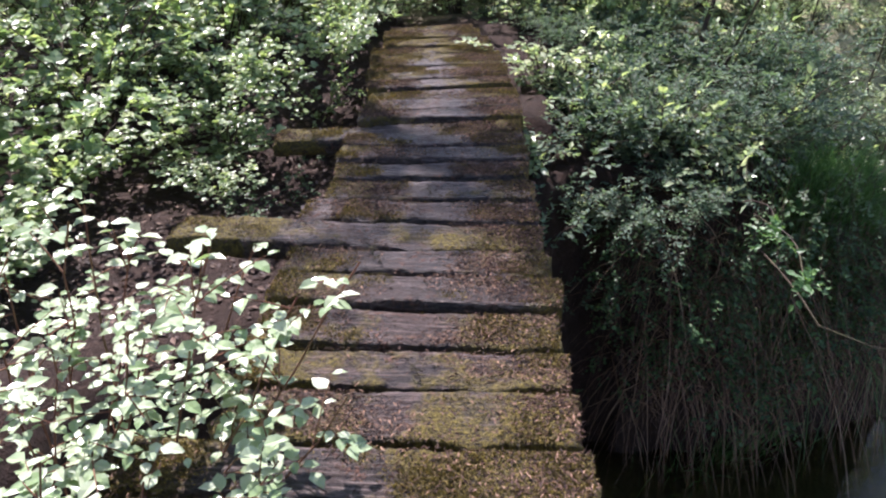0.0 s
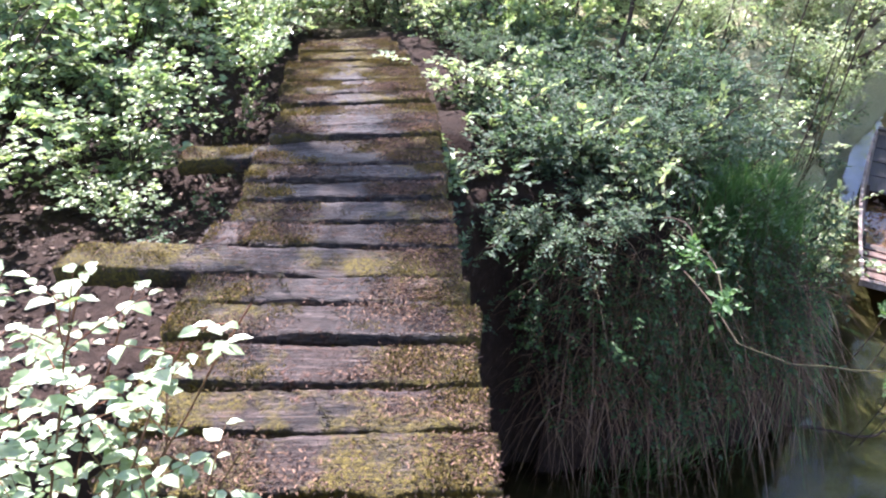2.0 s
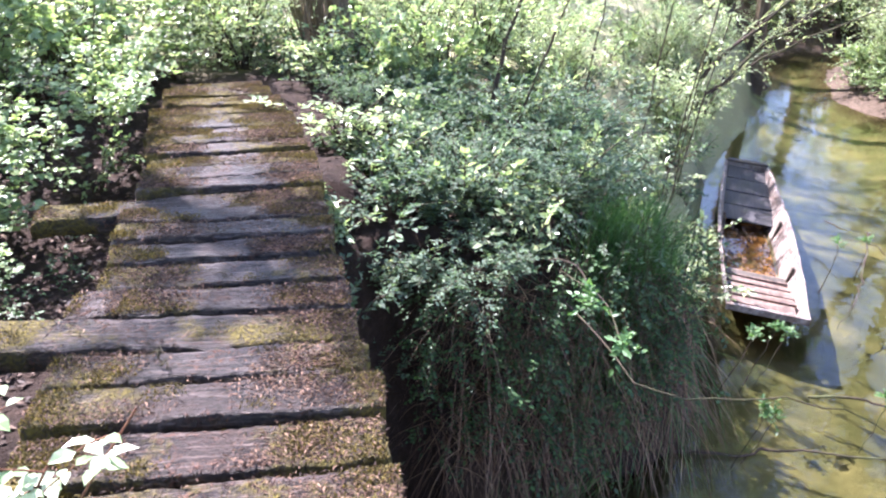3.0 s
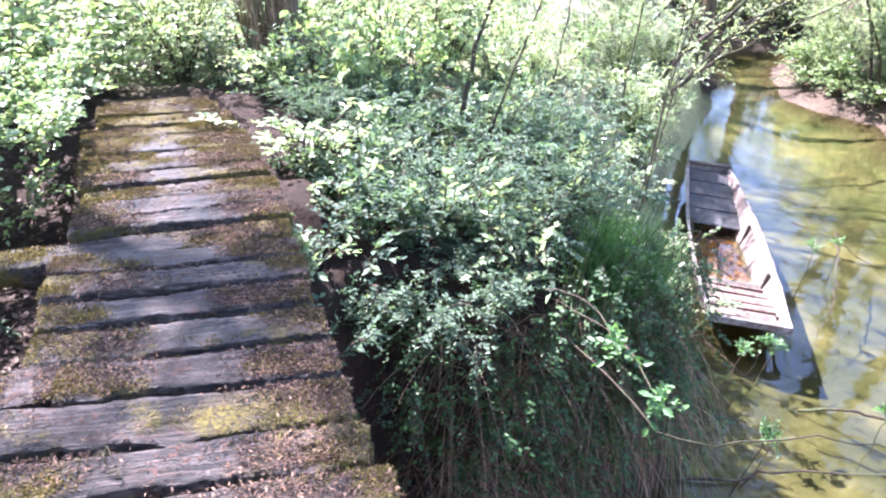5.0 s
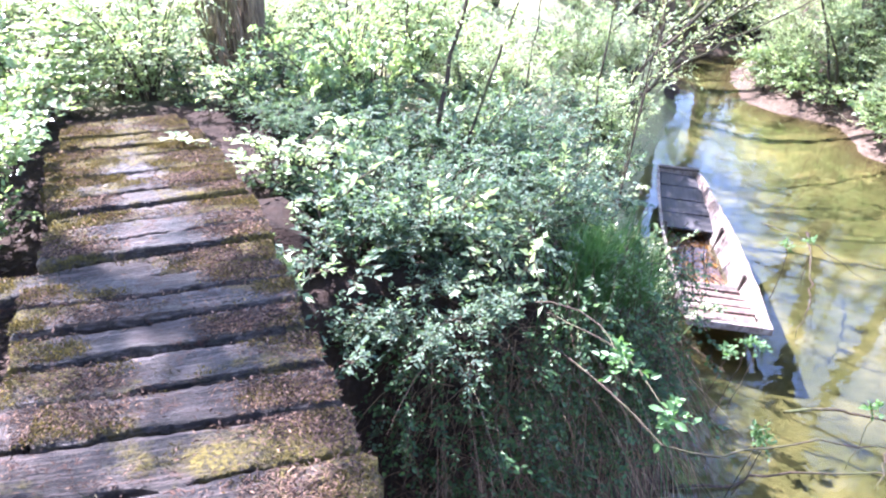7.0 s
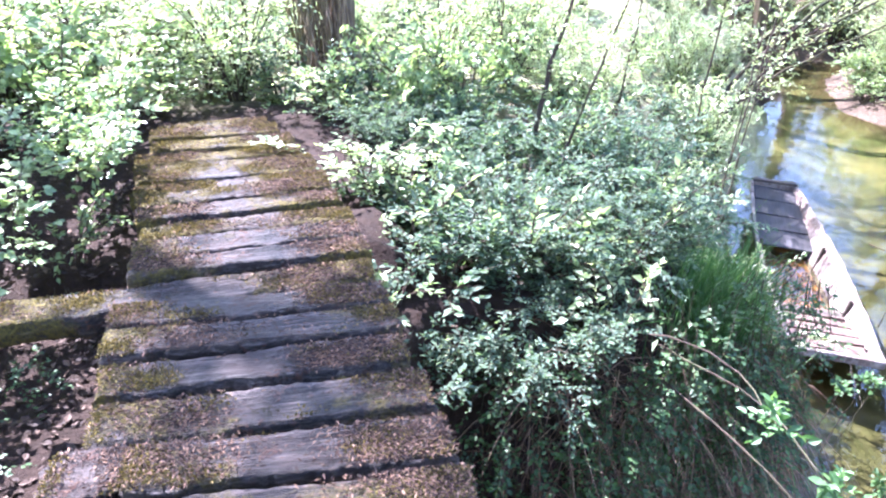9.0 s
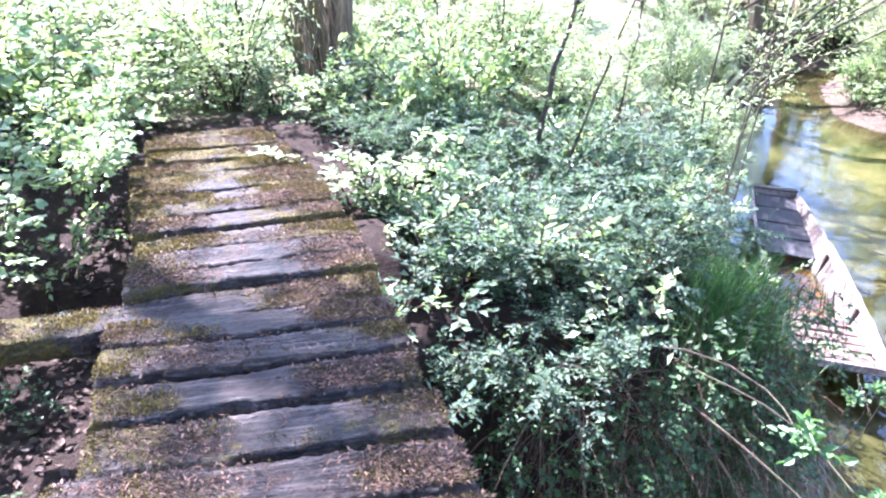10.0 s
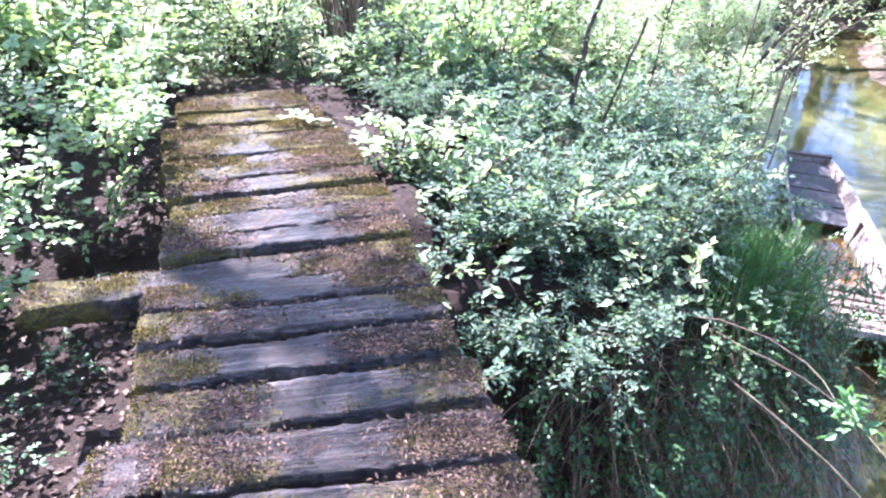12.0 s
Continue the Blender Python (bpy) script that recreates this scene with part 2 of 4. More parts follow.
def water_material():
    m = bpy.data.materials.new("pond_water")
    m.use_nodes = True
    n, l = m.node_tree.nodes, m.node_tree.links
    n.remove(n["Principled BSDF"])
    tr, gl, ms, fr = (n.new("ShaderNodeBsdf" + k) if k in ("Transparent", "Glossy") else n.new("ShaderNode" + k) for k in ("Transparent", "Glossy", "MixShader", "Fresnel"))
    tr.inputs[0].default_value = (0.72, 0.74, 0.55, 1)
    gl.inputs["Roughness"].default_value = 0.03
    fr.inputs["IOR"].default_value = 1.48
    tc = n.new("ShaderNodeTexCoord")
    r = noise_node(n, l, 3.0, 3.0, 0.5, tc.outputs["Object"])
    b = n.new("ShaderNodeBump")
    b.inputs["Strength"].default_value, b.inputs["Distance"].default_value = 0.12, 0.05
    l.new(r, b.inputs["Height"])
    l.new(b.outputs[0], gl.inputs["Normal"])
    l.new(b.outputs[0], fr.inputs["Normal"])
    l.new(fr.outputs[0], ms.inputs[0]), l.new(tr.outputs[0], ms.inputs[1]), l.new(gl.outputs[0], ms.inputs[2])
    l.new(ms.outputs[0], n["Material Output"].inputs["Surface"])
    return m


M_WATER = water_material()


# ---------------- mesh helpers ----------------
def mesh_from(name, verts, faces, mat, smooth=False):
    """A mesh from vertex and face arrays (all faces with as many corners)."""
    me = bpy.data.meshes.new(name)
    verts, faces = np.asarray(verts, np.float32).reshape(-1, 3), np.asarray(faces, np.int32)
    k = faces.shape[1]
    me.vertices.add(len(verts)), me.loops.add(faces.size), me.polygons.add(len(faces))
    me.vertices.foreach_set("co", verts.ravel())
    me.loops.foreach_set("vertex_index", faces.ravel())
    me.polygons.foreach_set("loop_start", np.arange(0, faces.size, k, dtype=np.int32))
    me.polygons.foreach_set("use_smooth", np.full(len(faces), smooth))
    me.materials.append(mat)
    me.update(calc_edges=True)
    me.validate()
    return me


def thing(name, at=(0, 0, 0), label="", category="", group="", kind=""):
    ob = new(name)
    ob.location = at
    ob.empty_display_size = 0.1
    return tagged(ob, label, category, group, kind)


def part_mesh(name, me, parent, label="", kind=""):
    ob = new(name, me)
    ob.parent = parent
    return tagged(ob, label, kind=kind)


def part(name, bm, mat, parent, label="", smooth=False):
    me = bpy.data.meshes.new(name)
    bm.to_mesh(me)
    bm.free()
    me.materials.append(mat)
    if smooth:
        me.polygons.foreach_set("use_smooth", np.full(len(me.polygons), True))
    return part_mesh(name, me, parent, label)


def unit(a):
    return a / np.maximum(np.linalg.norm(a, axis=-1, keepdims=True), 1e-9)


def leaf_arrays(P, D, N, L, ratio=0.5, fold=0.12, curl=0.15):
    """Leaves at P that point along D with face normal N: six corners, creased along the midrib, tip curling down."""
    P, D, N, L = (np.asarray(a, float) for a in (P, D, N, L))
    D = unit(D)
    S = unit(np.cross(D, N))
    U = np.cross(S, D)
    L = L[:, None]
    W = L * ratio * 0.5
    a = P
    m = P + D * L * 0.48 - U * L * fold * 0.5
    t = P + D * L - U * L * curl
    l1, r1 = P + D * L * 0.32 + S * W * 0.95 + U * L * fold * 0.5, P + D * L * 0.32 - S * W * 0.95 + U * L * fold * 0.5
    l2, r2 = P + D * L * 0.68 + S * W * 0.75 + U * L * fold * 0.3, P + D * L * 0.68 - S * W * 0.75 + U * L * fold * 0.3
    V = np.stack([a, m, t, l1, r1, l2, r2], 1)
    F = np.array([[0, 1, 3], [0, 4, 1], [3, 1, 5], [4, 6, 1], [5, 1, 2], [6, 2, 1]])
    faces = (np.arange(len(P))[:, None, None] * 7 + F[None]).reshape(-1, 3)
    return V.reshape(-1, 3), faces


def simple_leaf_arrays(P, D, N, L, ratio=0.5):
    P, D, N, L = (np.asarray(a, float) for a in (P, D, N, L))
    D = unit(D)
    S = unit(np.cross(D, N))
    U = np.cross(S, D)
    L = L[:, None]
    V = np.stack([P, P + D * L * 0.45 + S * L * ratio * 0.5 + U * L * 0.08, P + D * L - U * L * 0.1, P + D * L * 0.45 - S * L * ratio * 0.5 + U * L * 0.08], 1)
    faces = (np.arange(len(P))[:, None, None] * 4 + np.array([[0, 2, 1], [0, 3, 2]])[None]).reshape(-1, 3)
    return V.reshape(-1, 3), faces


def tubes(lines, sides=5):
    """Tapered tubes along polylines: each line is (points, radius at foot, radius at tip)."""
    VV, FF, base = [], [], 0
    ang = np.arange(sides) * 2 * np.pi / sides
    for pts, r0, r1 in lines:
        pts = np.asarray(pts, float)
        k = len(pts)
        T = unit(np.gradient(pts, axis=0))
        ref = np.where(np.abs(T[:, 2:3]) > 0.9, np.array([[1.0, 0, 0]]), np.array([[0, 0, 1.0]]))
        A = unit(np.cross(T, ref))
        B = np.cross(T, A)
        r = np.linspace(r0, r1, k)[:, None, None]
        ring = pts[:, None] + r * (np.cos(ang)[None, :, None] * A[:, None] + np.sin(ang)[None, :, None] * B[:, None])
        VV.append(ring.reshape(-1, 3))
        i, j = np.meshgrid(np.arange(k - 1), np.arange(sides), indexing="ij")
        j2 = (j + 1) % sides
        FF.append(np.stack([i * sides + j, i * sides + j2, (i + 1) * sides + j2, (i + 1) * sides + j], -1).reshape(-1, 4) + base)
        base += k * sides
    return np.concatenate(VV), np.concatenate(FF)


def grow(rng, stems, height, spread, twigs, leaves, twig_len, leaf_len, droop=0.35, up=0.5, foot=0.12, tri=False, low=0.15):
    """A shrub's skeleton and its leaves: arching stems, side twigs, leaves set along the twigs."""
    lines, P, D, N, L = [], [], [], [], []
    for _ in range(stems):
        az = rng.uniform(0, 2 * np.pi)
        out = np.array([np.cos(az), np.sin(az), 0])
        h, sp = height * rng.uniform(0.6, 1.1), spread * rng.uniform(0.3, 1.1)
        s = np.linspace(0, 1, 9)[:, None]
        wob = np.cumsum(rng.normal(0, 0.02 * abs(height), (9, 3)), 0)
        pts = out * foot * rng.uniform(0, 1) + out * sp * s ** 1.4 + np.array([0, 0, 1.0]) * h * (s * (1 + droop) - droop * s ** 2.5) + wob * s
        lines.append((pts, 0.004 + 0.006 * height if height > 0 else 0.0022, 0.002 if height > 0 else 0.001))
        for q in rng.uniform(low, 1.0, twigs):
            x = q * 8
            i = min(int(x), 7)
            o = pts[i] + (pts[i + 1] - pts[i]) * (x - i)
            d = unit(unit(pts[i + 1] - pts[i]) * 0.5 + rng.normal(0, 0.75, 3) + out * 0.4 + np.array([0, 0, up]))
            ln = twig_len * rng.uniform(0.5, 1.2)
            u = np.linspace(0, 1, 5)[:, None]
            tw = o + d * ln * u + np.array([0, 0, -1.0]) * ln * 0.3 * u ** 2
            lines.append((tw, 0.003, 0.001))
            k = max(2, int(leaves * rng.uniform(0.7, 1.3)))
            f = np.linspace(0.12, 1.0, k)
            pos = o + d * ln * f[:, None] + np.array([0, 0, -1.0]) * ln * 0.3 * f[:, None] ** 2
            side = unit(np.cross(d, [0, 0, 1]) + 1e-6)
            sg = np.where(np.arange(k) % 2 == 0, 1.0, -1.0)[:, None]
            dd = unit(side * sg * rng.uniform(0.5, 1.0, (k, 1)) + d * 0.7 + rng.normal(0, 0.25, (k, 3)) + np.array([0, 0, -0.12]))
            nn = unit(np.array([0, 0, 1.0]) + rng.normal(0, 0.38, (k, 3)))
            ll = leaf_len * rng.uniform(0.55, 1.15, k)
            if tri:
                for turn_deg in (-58, 0, 58):
                    c, sn = math.cos(radians(turn_deg)), math.sin(radians(turn_deg))
                    pd = dd * c + np.cross(nn, dd) * sn
                    P.append(pos + dd * ll[:, None] * 0.35), D.append(pd), N.append(nn), L.append(ll * (1.0 if turn_deg == 0 else 0.82))
            else:
                P.append(pos), D.append(dd), N.append(nn), L.append(ll)
    return lines, np.concatenate(P), np.concatenate(D), np.concatenate(N), np.concatenate(L)


def shrub(name, rng, mat, stem_mat, label, category, ratio=0.5, simple=False, at=(0, 0, 0), group="", **kw):
    lines, P, D, N, L = grow(rng, **kw)
    ob = thing(name, at, label, category, group)
    v, f = tubes(lines, 4)
    part_mesh("twigwork", mesh_from("twigwork", v, f, stem_mat, True), ob, "thin brown woody stems", kind="stuff")
    v, f = simple_leaf_arrays(P, D, N, L, ratio) if simple else leaf_arrays(P, D, N, L, ratio)
    part_mesh("foliage", mesh_from("foliage", v, f, mat), ob, kind="stuff")
    return ob


def spot(x, y, z, turn, size, tall=1.0):
    return Matrix.LocRotScale((x, y, z), Euler((0, 0, turn)), (size, size, size * tall))


# ---------------- ground and water ----------------
CREEK = np.array([(-0.9, 1.5), (-0.9, 2.8), (-0.5, 3.3), (0.35, 4.2), (0.72, 5.1), (0.95, 5.4), (1.2, 5.25), (2.0, 5.4), (2.7, 5.7), (3.2, 6.0), (3.6, 6.8), (4.05, 7.9),
                  (4.9, 10.3), (5.9, 12.4), (7.2, 14.4), (8.3, 16.2), (9.4, 18.5), (10.3, 21.0), (12.0, 23.0), (15.0, 22.0), (13.6, 20.8), (12.0, 19.2), (10.75, 16.7), (11.05, 15.6),
                  (11.4, 14.6), (10.5, 13.0), (10.6, 11.5), (12.0, 10.2), (14.5, 9.2), (22.0, 8.0), (22.0, -4.0), (7.0, -3.0), (2.0, 0.3), (0.3, 0.5), (-0.5, 0.9)], float)


def shore(x, y):
    """Distance to the water's edge, positive on land."""
    p = np.stack([x, y], -1)[..., None, :]
    a, b = CREEK, np.roll(CREEK, -1, 0)
    d = b - a
    t = np.clip(((p - a) * d).sum(-1) / (d * d).sum(-1), 0, 1)
    dist = np.linalg.norm(p - (a + t[..., None] * d), axis=-1).min(-1)
    cond = ((a[:, 1] > p[..., 1]) != (b[:, 1] > p[..., 1])) & (p[..., 0] < d[:, 0] * (p[..., 1] - a[:, 1]) / np.where(d[:, 1] == 0, 1e-9, d[:, 1]) + a[:, 0])
    return np.where(cond.sum(-1) % 2 == 1, -dist, dist)


def ripple(x, y):
    return (np.sin(x * 2.1 + np.sin(y * 1.7) * 1.3) * np.sin(y * 2.6 + 0.7 * np.sin(x * 3.1)) * 0.05 + np.sin(x * 7.3 + y * 2.2) * np.sin(y * 6.1 - x * 1.4) * 0.025
            + np.sin(x * 17 + y * 5) * np.sin(y * 15 - x * 6) * 0.012)


def height(x, y):
    x, y = np.asarray(x, float), np.asarray(y, float)
    d = shore(x, y)
    steep = np.where((y < 6.2) & (x < 3.4), 0.14, np.where((y < 8.5) & (x < 4.4), 0.35, 0.9))
    land = WATER + 2.38 * (1 - np.exp(-np.maximum(d, 0) / steep)) + 0.03 * np.clip(d - 1, 0, 5) + ripple(x, y)
    land = np.where(x > 9.6, WATER + (land - WATER) * (0.14 + 0.6 * np.clip((d - 0.3) / 2.2, 0, 1)), land)
    left = np.clip((-0.4 - x) / 0.6, 0, 1) * np.clip((6.6 - y) / 1.5, 0, 1)
    land = land - 0.35 * left * np.clip(d, 0, 1)
    right = np.clip((x - 0.5) / 0.5, 0, 1) * np.clip((9.5 - y) / 1.5, 0, 1)
    land = land - 0.36 * right * np.clip(d * 1.5, 0, 1)
    land = land - 0.8 * np.clip((x - 2.2) / 1.2, 0, 1) * np.clip((10.5 - y) / 2.0, 0, 1) * np.clip(d * 3, 0, 1)
    land = np.minimum(land, np.where((x > -1.2) & (x < 0.9) & (y < 8.2), np.where(y < 5.8, -0.55, -0.14), 9.0))
    bed = WATER - 0.45 * (1 - np.exp(np.minimum(d, 0) / 1.2)) + ripple(x, y) * 0.5
    far_rise = 0.015 * np.clip(np.hypot(x, y) - 14, 0, 60)
    return np.where(d > 0, land, bed) + far_rise


def axis(lo, hi, step):
    out = [hi]
    s = step
    while out[-1] < 600:
        s *= 1.35
        out.append(out[-1] + s)
    neg = [lo]
    s = step
    while neg[-1] > -600:
        s *= 1.35
        neg.append(neg[-1] - s)
    return np.concatenate([neg[::-1], np.arange(lo + step, hi - step / 2, step), out])


def build_ground():
    xs, ys = axis(-6.0, 14.0, 0.09), axis(-2.0, 21.0, 0.09)
    X, Y = np.meshgrid(xs, ys)
    Z = height(X, Y)
    w = len(xs)
    i, j = np.meshgrid(np.arange(len(ys) - 1), np.arange(w - 1), indexing="ij")
    F = np.stack([i * w + j, i * w + j + 1, (i + 1) * w + j + 1, (i + 1) * w + j], -1).reshape(-1, 4)
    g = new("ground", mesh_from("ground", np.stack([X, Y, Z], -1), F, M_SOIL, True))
    tagged(g, "damp brown earth bank with leaf litter", "ground", kind="structure")
    s = 40.0
    wv = [(-s, -s, WATER), (s, -s, WATER), (s, s, WATER), (-s, s, WATER)]
    w = new("water", mesh_from("water", wv, [[0, 1, 2, 3]], M_WATER))
    tagged(w, "still brown pond water over sandy bed", "water", kind="structure")


build_ground()

# ---------------- footbridge ----------------
# plank joints: left end x, y and right end x, y, from the far end to the near one
JOINTS = [(-0.893, 7.274, -0.242, 7.44), (-0.88, 7.075, -0.157, 7.211), (-0.833, 6.869, -0.064, 6.983), (-0.852, 6.621, 0.027, 6.8), (-0.821, 6.413, 0.111, 6.598),
          (-0.749, 6.1, 0.2, 6.303), (-0.719, 5.902, 0.229, 6.13), (-0.655, 5.707, 0.278, 5.923), (-0.617, 5.535, 0.327, 5.716), (-0.579, 5.346, 0.374, 5.545),
          (-0.55, 5.164, 0.406, 5.326), (-0.522, 5.001, 0.437, 5.125), (-0.501, 4.796, 0.461, 4.9), (-0.495, 4.583, 0.501, 4.694), (-0.454, 4.386, 0.533, 4.498),
          (-0.434, 4.175, 0.556, 4.293), (-0.403, 3.957, 0.607, 4.046), (-0.379, 3.766, 0.635, 3.807), (-0.356, 3.502, 0.694, 3.581), (-0.32, 3.295, 0.745, 3.373),
          (-0.285, 3.059, 0.776, 3.142), (-0.242, 2.823, 0.813, 2.908), (-0.207, 2.594, 0.837, 2.715), (-0.18, 2.345, 0.899, 2.469), (-0.164, 2.123, 0.93, 2.229)]
for extra in range(1, 8):
    JOINTS.append((-0.164 + 0.03 * extra, 2.123 - 0.225 * extra, 0.93 + 0.045 * extra, 2.229 - 0.24 * extra))
# planks that stick out on the left: index from the far end -> left x, drop of that end
LONG = {11: (-0.97, 0.05), 17: (-0.95, 0.0), 23: (-0.47, 0.0), 24: (-0.42, 0.0), 16: (-0.25, 0.0)}


def plank_bm(rng, length, width, thick, broken):
    """One worn sleeper along x: rounded, hollowed edges, split and crumbled ends."""
    nx, ny = 56, 11
    us, vs = np.linspace(-0.5, 0.5, nx), np.array([-0.5, -0.465, -0.40, -0.28, -0.14, 0.0, 0.14, 0.28, 0.40, 0.465, 0.5])
    ph = rng.uniform(0, 100, 8)
    bm = bmesh.new()
    top, bot = {}, {}
    for i, u in enumerate(us):
        x = u * length
        wl = 0.006 * math.sin(x * 5 + ph[0]) + 0.003 * math.sin(x * 23 + ph[1]) + rng.normal(0, 0.0035) - (0.022 * math.exp(-((x - ph[7] * 0.01 + 0.5) / 0.05) ** 2))
        wr = 0.006 * math.sin(x * 4 + ph[2]) + 0.003 * math.sin(x * 19 + ph[3]) + rng.normal(0, 0.0035)
        for j, v in enumerate(vs):
            y = v * width + (wl if v < 0 else wr) * abs(v) * 2
            edge = max(abs(v) * 2 - 0.9, 0) / 0.1
            end = max(abs(u) * 2 - 0.965, 0) / 0.035
            z = -0.010 * edge ** 2 - 0.018 * end ** 2 + 0.004 * math.sin(x * 9 + ph[4] + v * 4) + rng.normal(0, 0.0016) - 0.006 * math.cos(v * math.pi)
            z += 0.010 * max(0.0, abs(x) - 0.28) * (1 + math.sin(x * 31 + y * 40 + ph[5]))
            jag = (rng.normal(0, 0.008) if i in (0, nx - 1) else 0.0) + broken * (0.03 * math.sin(v * 9 + ph[6]) if i in (0, 1) else 0.0)
            top[i, j] = bm.verts.new((x + jag, y, z))
            if j in (0, ny - 1) or i in (0, nx - 1):
                bot[i, j] = bm.verts.new((x + jag, y * 0.97, -thick + rng.normal(0, 0.003)))
    for i in range(nx - 1):
        for j in range(ny - 1):
            bm.faces.new((top[i, j], top[i + 1, j], top[i + 1, j + 1], top[i, j + 1]))
        bm.faces.new((bot[i, 0], bot[i + 1, 0], top[i + 1, 0], top[i, 0]))
        bm.faces.new((top[i, ny - 1], top[i + 1, ny - 1], bot[i + 1, ny - 1], bot[i, ny - 1]))
        bm.faces.new((bot[i, ny - 1], bot[i + 1, ny - 1], bot[i + 1, 0], bot[i, 0]))
    for j in range(ny - 1):
        bm.faces.new((top[0, j], top[0, j + 1], bot[0, j + 1], bot[0, j]))
        bm.faces.new((bot[nx - 1, j], bot[nx - 1, j + 1], top[nx - 1, j + 1], top[nx - 1, j]))
    return bm


PLANKS = []   # centre, angle, length, width, for what lies on them


def build_bridge():
    rng = np.random.default_rng(5)
    ob = thing("footbridge", (0, 0, 0), "old mossy footbridge of worn wooden sleepers over a ditch", "bridge")
    for k in range(len(JOINTS) - 1):
        (ax, ay, bx, by), (cx, cy, dx, dy) = JOINTS[k], JOINTS[k + 1]
        gap = rng.uniform(0.026, 0.046)
        lx, rx = (ax + cx) / 2 + rng.uniform(-0.025, 0.025), (bx + dx) / 2 + rng.uniform(-0.015, 0.015)
        ly, ry = (ay + cy) / 2, (by + dy) / 2
        drop = 0.0
        if k in LONG:
            nlx, drop = LONG[k]
            ly = ly + (ly - ry) / (lx - rx) * (nlx - lx)
            lx = nlx
        width = ((ay - cy) + (by - dy)) / 2 - gap
        length = math.hypot(rx - lx, ry - ly)
        ang = math.atan2(ry - ly, rx - lx)
        z = rng.uniform(-0.016, 0.012)
        p = part("plank", plank_bm(rng, length, width, 0.095, k in (5, 10, 22)), M_PLANK, ob, smooth=True)
        p.location, p.rotation_euler = ((lx + rx) / 2, (ly + ry) / 2, z - drop / 2), (rng.normal(0, 0.028), -math.asin(drop / length) if drop else rng.normal(0, 0.006), ang)
        PLANKS.append((p.location.copy(), ang, length, width, -drop / length))
    stub = part("plank", plank_bm(rng, 0.19, 0.19, 0.11, True), M_PLANK, ob, "broken mossy plank end", smooth=True)
    stub.location, stub.rotation_euler = (-0.35, 3.87, -0.02), (0.04, -0.05, 0.06)
    PLANKS.append((stub.location.copy(), 0.06, 0.19, 0.19, 0.0))
    for x0, x1, x2 in ((-0.68, -0.24, 0.28), (-0.30, 0.34, 0.90)):
        pts = [(x0, 7.1, -0.20), (x1, 4.5, -0.21), (x2, 0.7, -0.20)]
        bm = bmesh.new()
        rings = []
        for px, py, pz in pts:
            rings.append([bm.verts.new((px + sx * 0.08, py, pz + sz * 0.09)) for sx, sz in ((-1, -1), (1, -1), (1, 1), (-1, 1))])
        for r0, r1 in zip(rings, rings[1:]):
            for q in range(4):
                bm.faces.new((r0[q], r0[(q + 1) % 4], r1[(q + 1) % 4], r1[q]))
        bm.faces.new(rings[0]), bm.faces.new(rings[-1][::-1])
        bmesh.ops.recalc_face_normals(bm, faces=bm.faces)
        bmesh.ops.bevel(bm, geom=[e for e in bm.edges], offset=0.012, segments=1, affect="EDGES")
        part("beam", bm, M_BEAM, ob, "dark damp bearer beam under the planks")


build_bridge()

# litter and moss on the planks
def on_planks(rng, count):
    """Points over all planks, with their place along the plank (-0.5 to 0.5) and the plank's number."""
    P, U, K = [], [], []
    for i, (c, ang, length, width, tilt) in enumerate(PLANKS):
        k = int(count * length)
        u, v = rng.uniform(-0.5, 0.5, k), rng.uniform(-0.49, 0.49, k)
        x, y = u * length, v * width
        z = c.z - tilt * x + 0.003 - 0.010 * np.maximum(np.abs(v) * 2 - 0.9, 0) / 0.1
        P.append(np.stack([c.x + x * math.cos(ang) - y * math.sin(ang), c.y + x * math.sin(ang) + y * math.cos(ang), z], 1))
        U.append(u), K.append(np.full(k, i))
    return np.concatenate(P), np.concatenate(U), np.concatenate(K)


